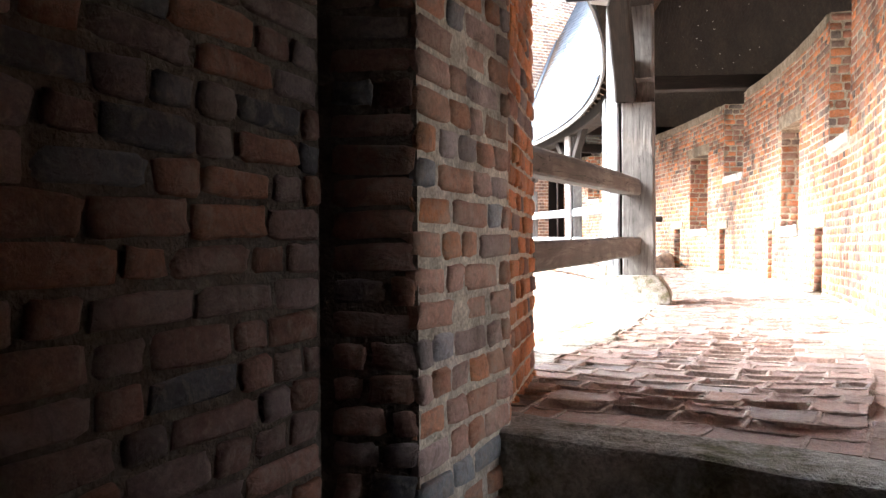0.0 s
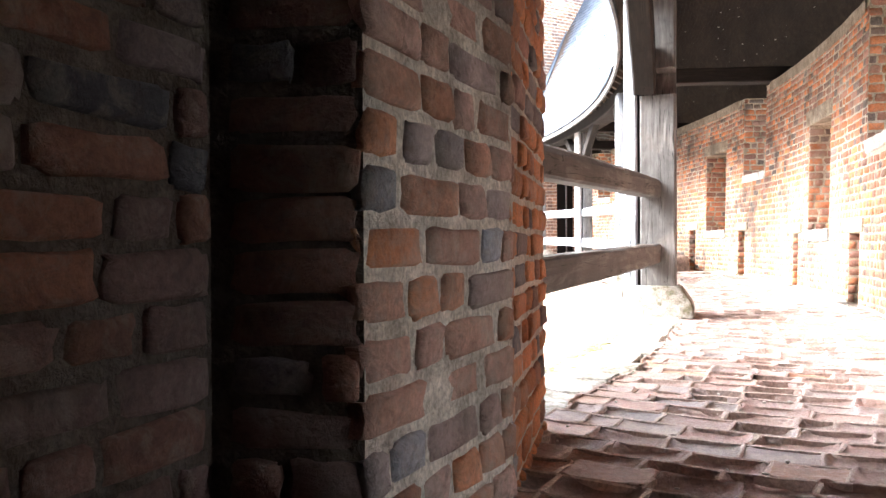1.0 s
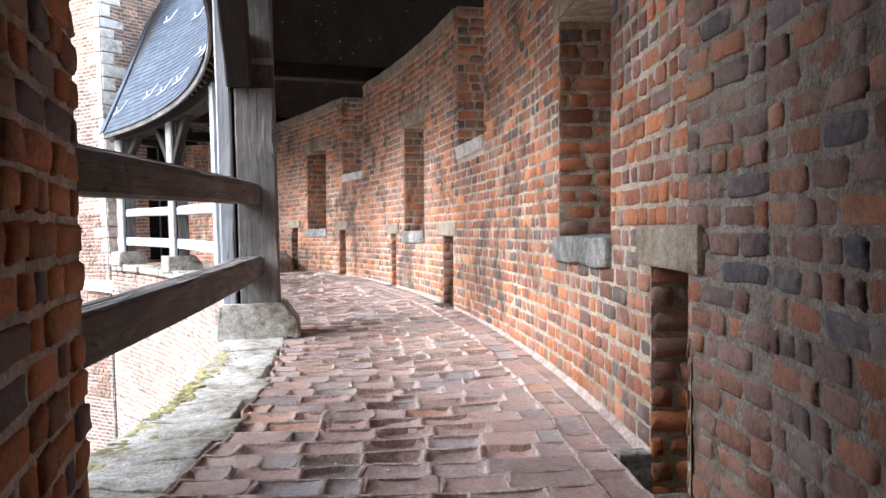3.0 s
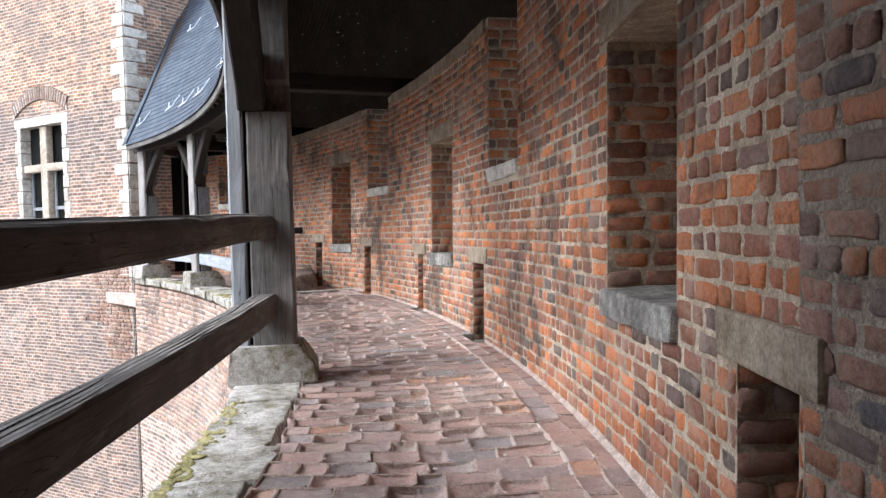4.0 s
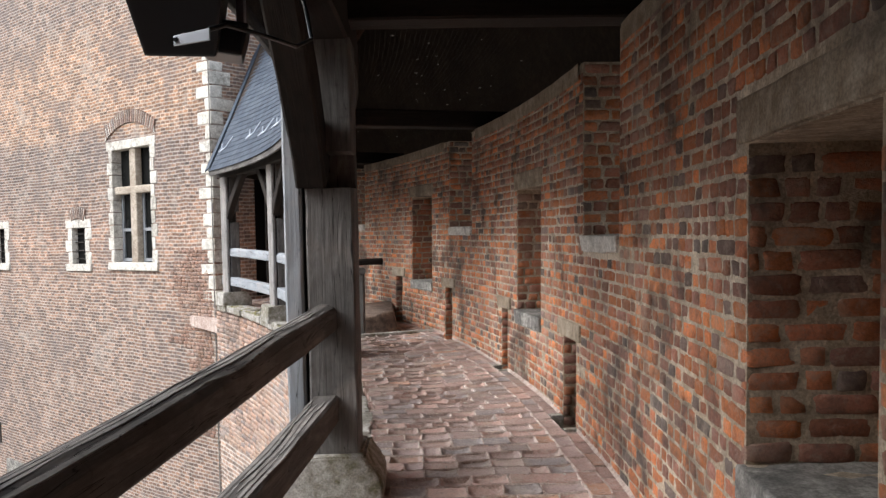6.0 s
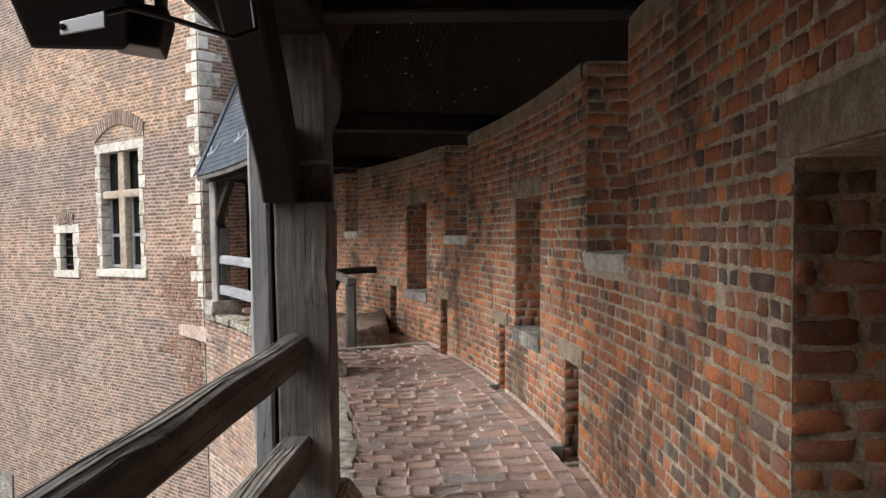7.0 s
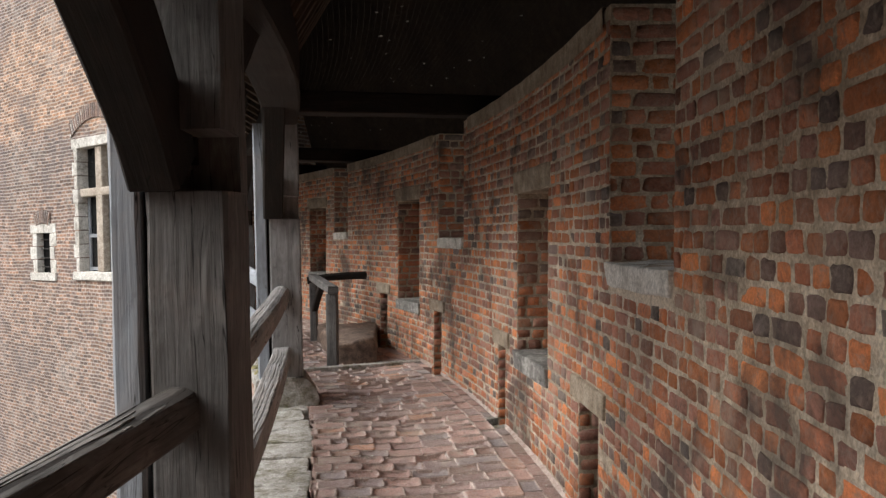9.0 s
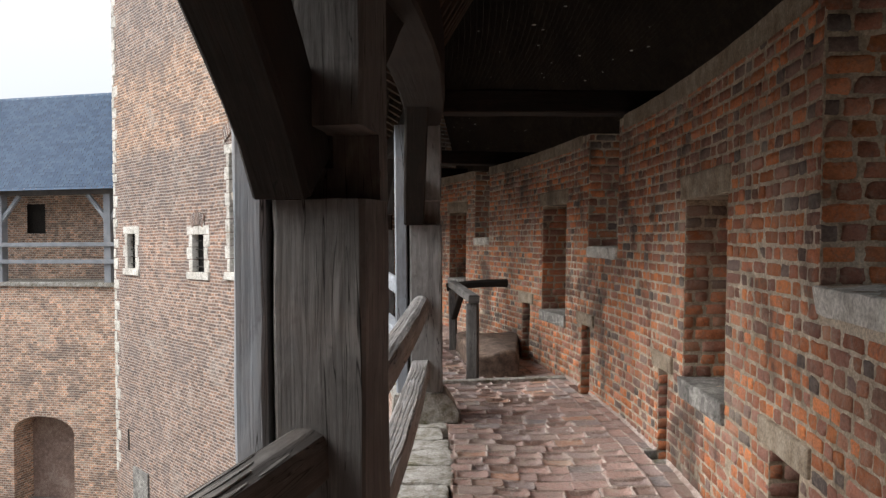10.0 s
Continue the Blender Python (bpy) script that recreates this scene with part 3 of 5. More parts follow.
# bricks of the far jambs and the backs of the openings
for h in DEPTH:
    dp = DEPTH[h]
    s1 = s_of(h[1])
    q = courses(0.0, dp, h[2], h[3], 0.08, [], rng, 0.215, 0.0145)

    def jamb(s, z, d, s1=s1):
        a = (s1 - d - 0.0055) / 20.5
        r = R + 0.022 * (z - 0.6) + s
        return np.stack([CX + r * np.cos(a), CY + r * np.sin(a), z], -1)
    brick_wall(wall_outer, q, jamb, 5)
    if h in NICHES:
        q = courses(s_of(h[0]), s1, h[2], h[3], 0.08, [], rng, 0.215, 0.0145)
        brick_wall(wall_outer, q, lambda s, z, d, dp=dp: on_wall(s, z, d - dp + 0.0055), 6)

sd = 0
for h in NICHES:
    sd += 1
    part("lintel", worn_stone(arc_block(h[0] - 0.12, h[1] + 0.28, R - 0.001 + lean(h[3]), R + 0.62, h[3] + 0.005, h[3] + 0.16, 0.012, 0.006, sd), 0.006, 5), LINTEL, wall_outer, "grey stone lintel")
    part("sill", worn_stone(arc_block(h[0] - 0.05, h[1] + 0.05, R - 0.022 + lean(h[2]), R + 0.59, h[2] - 0.115, h[2] + 0.006, 0.012, 0.006, sd)), GREY_STONE, wall_outer, "worn grey stone sill")
for h in LOOPS:
    sd += 1
    part("sill", worn_stone(arc_block(h[0] + 0.02, h[1] - 0.02, R - 0.02 + lean(h[2]), R + 0.88, h[2] - 0.105, h[2] + 0.004, 0.012, 0.008, sd)), STONE, wall_outer, "pale stone sill")
for h in SLITS:
    sd += 1
    part("lintel", arc_block(h[0] - 0.33, h[1] + 0.36, R - 0.012 + lean(h[3]), R + 0.3, h[3] + 0.004, h[3] + 0.128, 0.012, 0.006, sd), LINTEL, wall_outer, "small grey stone lintel")
# cement crown along the top of the wall
v, f = [], []
for k, u in enumerate(wall_us):
    for d, z in ((0.006, TOP - 0.11), (0.008, TOP + 0.012), (-0.9, TOP + 0.03), (-0.9, TOP - 0.1)):
        w = on_wall(u, z, d + 0.004 * math.sin(k * 2.3))
        v.append(tuple(w))
for k in range(n - 1):
    um = (wall_us[k] + wall_us[k + 1]) / 2
    if any(s_of(h[0]) - 0.1 < um < s_of(h[1]) + 0.1 for h in LOOPS):
        continue
    for j in range(3):
        f.append((4 * k + j, 4 * k + j + 1, 4 * k + 5 + j, 4 * k + 4 + j))
part("crown", from_arrays(v, f), LINTEL, wall_outer, "grey cement crown of the wall")

# ---- stair house: the dark passage that the walk comes out of ----
def along(p0, p1):
    """A straight wall's frame: s along it, z up, d out to its left side as seen along the way."""
    p0, p1 = Vector((*p0, 0)), Vector((*p1, 0))
    t = (p1 - p0).normalized()
    nrm = Vector((t.y, -t.x, 0))

    def to_world(s, z, d):
        return np.stack([p0.x + t.x * s + nrm.x * d, p0.y + t.y * s + nrm.y * d, z + 0 * s], -1)
    return to_world, (p1 - p0).length


def wall_mass(name, outline, z0, z1, material, label):
    """A wall as an upright prism over its outline."""
    bm = bmesh.new()
    lo = [bm.verts.new((x, y, z0)) for x, y in outline]
    hi = [bm.verts.new((x, y, z1)) for x, y in outline]
    m = len(outline)
    bm.faces.new(lo)
    bm.faces.new(hi)
    for k in range(m):
        bm.faces.new((lo[k], lo[(k + 1) % m], hi[(k + 1) % m], hi[k]))
    return structure(name, bm, material, label, "wall")


LEFT = [(-0.86, -1.3), (-0.848, 1.41), (-0.648, 1.46), (-0.625, 2.03), (-0.675, 2.06), (-0.84, 3.05), (-1.9, 3.12)]
inset = 0.008
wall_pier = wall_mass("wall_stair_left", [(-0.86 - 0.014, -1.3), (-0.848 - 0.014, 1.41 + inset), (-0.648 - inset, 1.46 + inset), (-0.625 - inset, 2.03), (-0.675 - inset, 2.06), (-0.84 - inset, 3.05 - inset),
                       (-1.9, 3.12 - inset), (-1.9, -1.3)], -1.6, 2.5, STAIR_MORTAR, "rough brick wall and door jamb of a stair turret, shade in its dark bricks")
# faces towards the door take the mortar with the light in its tone
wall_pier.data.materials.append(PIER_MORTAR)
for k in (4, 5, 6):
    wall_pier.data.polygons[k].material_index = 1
rng = np.random.default_rng(8)
for k in range(6):
    fr, length = along(LEFT[k], LEFT[k + 1])
    if k == 1:
        qq = courses(0.012, length - 0.004, -1.3, 2.4, 0.069, [], rng, 0.2, 0.014)
    else:
        qq = courses(0.0 if k in (0, 5) else -0.004, length - 0.002, -1.3, 2.4, 0.069 if k < 2 else 0.076, [], rng, 0.215, 0.014)
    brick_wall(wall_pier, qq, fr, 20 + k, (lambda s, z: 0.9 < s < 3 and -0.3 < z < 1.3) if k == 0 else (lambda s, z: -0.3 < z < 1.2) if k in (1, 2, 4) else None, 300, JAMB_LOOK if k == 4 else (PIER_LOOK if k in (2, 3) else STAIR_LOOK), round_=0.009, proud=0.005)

RIGHT = [(0.626, 3.31), (0.607, 2.86), (0.44, 2.0), (0.84, 1.96)]
wall_right = wall_mass("wall_stair_right", [(0.626 + 0.0055, 3.31), (0.607 + 0.0055, 2.86), (0.44 + 0.0055, 2.0 + 0.0055), (0.84, 1.96 + 0.0055), (1.6, 1.98), (1.6, 3.21)], -1.6, 2.62, DOOR_MORTAR, "uneven brick wall beside the stair door")
for k in range(3):
    fr, length = along(RIGHT[k], RIGHT[k + 1])
    qq = courses(0.0, length, -1.284, 2.55, 0.066, [], rng, 0.18, 0.013, 0.4)
    brick_wall(wall_right, qq, fr, 30 + k, (lambda s, z: s < 1.2 and -0.1 < z < 1.25) if k < 2 else None, 200, DOOR_LOOK, round_=0.0065, proud=0.0045)
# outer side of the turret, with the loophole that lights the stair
wall_turret = wall_mass("wall_stair_outer", [(0.80 + inset, 1.52), (0.80 + inset, -1.3), (1.5, -1.3), (1.6, 1.45)], -1.6, 2.5, STAIR_MORTAR, "brick outer wall of the stair turret, darkened as if shaded")
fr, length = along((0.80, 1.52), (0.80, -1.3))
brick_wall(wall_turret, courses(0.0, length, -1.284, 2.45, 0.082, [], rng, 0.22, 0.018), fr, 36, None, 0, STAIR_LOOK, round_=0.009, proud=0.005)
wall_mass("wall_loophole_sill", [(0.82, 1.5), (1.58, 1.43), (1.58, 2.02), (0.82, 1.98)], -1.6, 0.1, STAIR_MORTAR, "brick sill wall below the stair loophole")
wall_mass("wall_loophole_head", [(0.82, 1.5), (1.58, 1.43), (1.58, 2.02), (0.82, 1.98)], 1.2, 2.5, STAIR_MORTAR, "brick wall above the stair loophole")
# back wall and vault coloured near-black so the passage stays shaded
wall_mass("wall_stair_back", [(-1.9, -1.6), (1.5, -1.6), (1.5, -1.3), (-1.9, -1.3)], -1.6, 2.5, DARK, "plain back wall of the stair turret, near-black to hold down bounce light")
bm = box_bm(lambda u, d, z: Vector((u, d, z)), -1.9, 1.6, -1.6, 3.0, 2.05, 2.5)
structure("ceiling_stair", bm, DARK, "low vault over the stair, near-black to hold down bounce light", "ceiling")
# unseen stair tower body beside and above the passage, added to shade the near walk
wall_mass("wall_stair_tower", [(-4.0, -1.6), (-1.9, -1.6), (-1.9, 3.1), (-4.0, 3.2)], GROUND - 0.3, 9.0, COURT_BRICK_PLAIN, "unseen brick body of the stair tower, added to shade the near walk")
wall_mass("wall_stair_upper", [(-1.9, -1.6), (1.6, -1.6), (1.6, 2.2), (-1.9, 2.2)], 2.5, 9.0, COURT_BRICK_PLAIN, "unseen upper storey of the stair tower, added to shade the near walk")
# steps
for k, (y1, z) in enumerate(((1.90, -0.01), (1.55, -0.24), (1.2, -0.46), (0.85, -0.65), (0.5, -0.84), (0.15, -1.03), (-0.2, -1.22))):
    if k:
        bm = box_bm(lambda u, d, z: Vector((u, d, z)), -0.88, 0.82, y1 - 0.36, y1 + 0.02, -1.7, z, 0.012, 0.004, k)
        structure("stair_step", bm, GREY_STONE, "worn stone step of the turret stair", "step")
wall_mass("floor_stair", [(-0.9, -1.3), (0.82, -1.3), (0.82, 0.0), (-0.9, 0.0)], -1.9, -1.3, GREY_STONE, "worn stone floor of the stair foot")

# ---- walk: slab, worn brick paving, kerb ----
v, f = [], []
NA = 60
for k in range(NA + 1):
    a = -10.25 + (46 + 10.25) * k / NA
    drop = 0.035 if a > 22.0 else 0.0
    for r, z in ((18.66, floor_z(a) - 0.34 - drop), (20.9, floor_z(a) - 0.34 - drop), (20.9, floor_z(a) - 0.6), (18.66, floor_z(a) - 0.6)):
        v.append(tuple(P(a, r, z)))
for k in range(NA):
    for j in range(4):
        f.append((4 * k + j, 4 * k + (j + 1) % 4, 4 * k + 4 + (j + 1) % 4, 4 * k + 4 + j))
f += [(0, 1, 2, 3), (4 * NA + 3, 4 * NA + 2, 4 * NA + 1, 4 * NA)]
floor = structure("floor", from_arrays(v, f), FLOOR_MORTAR, "worn red brick paving of the rampart walk", "floor")

rng = np.random.default_rng(21)
cells = []          # a0, a1, r0, r1
row_deg = 0.158 / (math.pi / 180 * 19.8)
k = 0
a = -9.75
while a < 40:
    r = 19.0 + (0.0 if k % 2 else -0.11) + rng.uniform(-0.02, 0.02)
    while r < 20.24:
        e = r + rng.choice([0.2, 0.215, 0.225, 0.12], p=[0.35, 0.3, 0.25, 0.1]) * rng.uniform(0.95, 1.05)
        if 20.24 - e < 0.08:
            e = 20.24
        cells.append((a, a + row_deg, max(r, 18.98), e))
        r = e
    a, k = a + row_deg, k + 1
a = -9.75
while a < 40:       # long border row beside the wall
    step = rng.uniform(0.2, 0.26) / (math.pi / 180 * 20.3)
    cells.append((a, a + step, 20.24, 20.36))
    cells.append((a + 0.2, a + step + 0.2, 20.36, 20.52))
    a += step
cells = np.array(cells)


def cell_z(a):
    return floor_z(a) - 0.035 * (a > 22.0)


def paving_tile(la, lr, rng, hollow):
    """A brick laid flat: a rim flush with the joint round an oval, foot-worn bowl. Local x across the walk, y along it."""
    t = np.array([0, 0.05, 0.12, 0.24, 0.42, 0.62, 0.79, 0.9, 0.96, 1.0])
    X, Y = np.meshgrid(t, t)
    px, py = rng.uniform(3.0, 8.0), rng.uniform(3.0, 6.0)
    cx, cy = rng.uniform(-0.16, 0.16), rng.uniform(-0.14, 0.14)
    U, V = np.abs(2 * X - 1 - cx * (1 - (2 * X - 1) ** 2)), np.abs(2 * Y - 1 - cy * (1 - (2 * Y - 1) ** 2))
    bowl = np.clip(1 - U ** px - V ** py, 0, 1) ** rng.uniform(0.4, 0.65)
    lean_ = 1 + rng.uniform(-0.35, 0.35) * (2 * X - 1) + rng.uniform(-0.45, 0.2) * (2 * Y - 1)
    Z = -hollow * bowl * lean_ + rng.uniform(-0.0012, 0.0012, X.shape)
    edge = (X == 0) | (X == 1) | (Y == 0) | (Y == 1)
    corner = ((X == 0) | (X == 1)) & ((Y == 0) | (Y == 1))
    Z = np.where(edge, -0.003 - 0.004 * rng.uniform(0, 1, X.shape), Z)
    soft = 0.010 * corner
    Xw = (X - 0.5) * lr + rng.uniform(-0.003, 0.003, X.shape) + soft * np.sign(0.5 - X)
    Yw = (Y - 0.5) * la + rng.uniform(-0.003, 0.003, X.shape) + soft * np.sign(0.5 - Y)
    nx = ny = len(t)
    verts = np.stack([Xw, Yw, Z], -1).reshape(-1, 3)
    faces = [(j * nx + i, j * nx + i + 1, (j + 1) * nx + i + 1, (j + 1) * nx + i) for j in range(ny - 1) for i in range(nx - 1)]
    rim = list(range(nx)) + [j * nx + nx - 1 for j in range(1, ny)] + [(ny - 1) * nx + i for i in range(nx - 2, -1, -1)] + [j * nx for j in range(ny - 2, 0, -1)]
    base = len(verts)
    low = verts[rim].copy()
    low[:, 2] = -0.14
    verts = np.concatenate([verts, low])
    m = len(rim)
    faces += [(rim[(q_ + 1) % m], rim[q_], base + q_, base + (q_ + 1) % m) for q_ in range(m)]
    return verts, faces


def sway(a, r):
    """The uneven lie of the rows: shift along the walk in degrees and across it in metres."""
    w = noise.noise_vector((a * 1.3, r * 3.2, 0.3)) * 0.018
    return w.x * 2.8, w.y


def dip(a, r):
    """Broad wear of the paving along the middle of the walk."""
    return 0.02 * noise.noise((a * 0.45, r * 1.9, 7.0)) - 0.012 * max(0.0, 1 - ((r - 19.6) / 0.6) ** 2) if r < 20.24 and a > -8.5 else 0.0


tile_shapes, TILES = {}, []
jv, jf = [], []
rest_v, rest_f, off_ = [], [], 0
for a0, a1, r0, r1 in cells:
    am, rm = (a0 + a1) / 2, (r0 + r1) / 2
    for h in SLITS:                     # the border row stops at the drains
        if r0 > 20.3 and h[0] - 0.18 < a1 and a0 < h[1] + 0.18:
            a0, a1 = (a0, h[0] - 0.18) if a0 < h[0] - 0.18 else (max(a0, h[1] + 0.18), a1)
    if a1 - a0 < 0.1:
        continue
    am = (a0 + a1) / 2
    wide_, deep_ = r1 - r0, (a1 - a0) * math.pi / 180 * rm
    worn = max(0.0, 1 - ((rm - 19.62) / 0.64) ** 2)
    patch = 0.5 + 1.1 * noise.noise((am * 0.9, rm * 2.6, 2.0))
    hollow = 0.003 + 0.004 * rng.random()
    if rm < 20.24 and am > -9.3 and rng.random() < 0.35 + 0.65 * worn * min(1.0, max(0.2, patch + 0.4)):
        hollow = rng.uniform(0.008, 0.024) + rng.uniform(0.0, 0.034) * worn
    g = 0.0
    da_, dr_ = sway(am, rm)
    key = (round(wide_ - 2 * g, 2), round(deep_ - 2 * g, 2), round(hollow / 0.006), int(rng.integers(0, 3)))
    if key not in tile_shapes:
        tile_shapes[key] = paving_tile(key[1], key[0], rng, key[2] * 0.006 + 0.002)
    m = Matrix.Translation(P(am + da_, rm + dr_, cell_z(am) + dip(am, rm) + rng.uniform(-0.005, 0.001))) @ pose(0, 0, 0, rng.uniform(-1.2, 0.8), rng.uniform(-1.0, 1.0), am + rng.uniform(-0.8, 0.8))
    if -9.0 < am < 3.2 and len(TILES) < 300:
        TILES.append((key, m))
    else:
        tv, tf = tile_shapes[key]
        M3 = np.array(m)
        rest_v.append(tv @ M3[:3, :3].T + M3[:3, 3])
        rest_f += [tuple(i + off_ for i in ff) for ff in tf]
        off_ += len(tv)
    # the joint round it, flush with the rims
    gr = 0.007
    da = gr / (math.pi / 180 * rm)
    b = len(jv)
    n_side = 5
    loop = [(k_ / n_side, 0) for k_ in range(n_side)] + [(1, k_ / n_side) for k_ in range(n_side)] + [(1 - k_ / n_side, 1) for k_ in range(n_side)] + [(0, 1 - k_ / n_side) for k_ in range(n_side)]
    for layer in range(3):
        for fa, fr_ in loop:
            ea, er = (fa - 0.5) * 2, (fr_ - 0.5) * 2
            if layer == 0:
                aa, rr = a0 + (a1 - a0) * fa + 0.0015 * ea, r0 + (r1 - r0) * fr_ + 0.0005 * er
            else:
                wb = 1 + 0.7 * noise.noise((aa * 31, rr * 40, 1.0))
                aa, rr = a0 + da * wb + (a1 - a0 - 2 * da * wb) * fa, r0 + gr * wb + (r1 - r0 - 2 * gr * wb) * fr_
            s_a, s_r = sway(aa, rr)
            zj = cell_z(am) + dip(aa, rr) - 0.002 + 0.004 * noise.noise((aa * 9, rr * 14, 4.0))
            jv.append(tuple(P(aa + s_a, rr + s_r, zj - (0.0, 0.003, 0.14)[layer])))
    nl = len(loop)
    for q_ in range(nl):
        n_ = (q_ + 1) % nl
        jf += [(b + q_, b + n_, b + nl + n_, b + nl + q_), (b + nl + q_, b + nl + n_, b + 2 * nl + n_, b + 2 * nl + q_)]
tagged(part("mortar_joints", from_arrays(jv, jf), FLOOR_MORTAR, floor), kind="stuff")
paving = from_arrays(np.concatenate(rest_v), rest_f)
paving.polygons.foreach_set("use_smooth", [True] * len(paving.polygons))
tagged(part("paving_bricks", paving, FLOOR_JOINED, floor), kind="stuff")
# worn threshold and the nosing where the walk steps down
part("threshold", worn_stone(block([P(-10.3, 18.9, -0.26), P(-10.65, 20.75, -0.26), P(-9.75, 20.75, -0.26), P(-9.75, 18.9, -0.26)], [P(-10.28, 18.9, 0.0), P(-10.63, 20.75, 0.0), P(-9.75, 20.75, -0.006), P(-9.75, 18.9, -0.006)], 0.025, 0.01, 4), 0.012, 8), KERB, floor, "worn pale stone door threshold")
part("nosing", arc_block(21.75, 22.05, 19.0, 20.45, floor_z(22) - 0.08, floor_z(22) + 0.008, 0.012, 0.004, 5), KERB, floor, "pale stone edge of a low step")

# retaining wall under the walk, seen over the rail
RC = 18.64


def on_court(s, z, d):
    a = s / 18.64
    r = RC - d
    return np.stack([CX + r * np.cos(a), CY + r * np.sin(a), z + 0 * s], -1)


def court_s(a):
    return radians(a) * 18.64


us = [court_s(-9) + (court_s(38.4) - court_s(-9)) * k / 70 for k in range(71)]
v, f, uv = sheet(lambda u, z: tuple(on_court(u, z, -0.012)), us, [GROUND - 0.3, -4, -2, -0.06])
wall_court = structure("wall_court", from_arrays(v, f, uv), COURT_BRICK, "curved brick retaining wall below the walk", "wall")
rng = np.random.default_rng(31)
qq = courses(court_s(1.0), court_s(38.4), -2.6, -0.05, 0.083, [], rng)
lift = 0.0062 * (np.degrees((qq[0] + qq[1]) / 2 / 18.64))
qq[2] += lift
qq[3] += lift
brick_wall(wall_court, qq, on_court, 41, lambda s, z: 1.0 < s < 3.4 and z > -0.75, 300, COURT_LOOK)

# kerb of stone slabs along the edge
a, k = -9.0, 0
while a < 37.0:
    e = a + rng.uniform(0.7, 1.5)
    z = floor_z((a + e) / 2)
    part("kerb_stone", worn_stone(arc_block(a + 0.002, e - 0.002, 18.58 + rng.uniform(-0.01, 0.03), 18.985 + rng.uniform(-0.05, 0.03), z - 0.12, z - 0.006 + rng.uniform(-0.008, 0.006), 0.012, 0.010, k), 0.013, 6), KERB, floor)
    a, k = e, k + 1

# ---- timber gallery ----
POSTS = [4.05, 17.1, 27.9, 36.4]       # degrees of the posts' near faces
PW, PT = 0.36, 0.30                     # across the walk, along it


def turned(a, r, z):
    return Matrix.Translation(P(a, r, z)) @ pose(0, 0, 0, 0, 0, a)


def prism(points, z0, z1, m, c=0.0):
    """An upright bar over a local outline, with UVs along it."""
    bm = sweep([m @ Vector((0, 0, z0 + (z1 - z0) * k / 8)) for k in range(9)], points, ups=tuple(m.to_3x3() @ Vector((0, 1, 0))), wob=0.0025, seed=int(z1 * 100))
    return bm


def chamfer(x0, x1, y0, y1, c):
    return [(x0 + c, y0), (x1 - c, y0), (x1, y0 + c), (x1, y1 - c), (x1 - c, y1), (x0 + c, y1), (x0, y1 - c), (x0, y0 + c)]


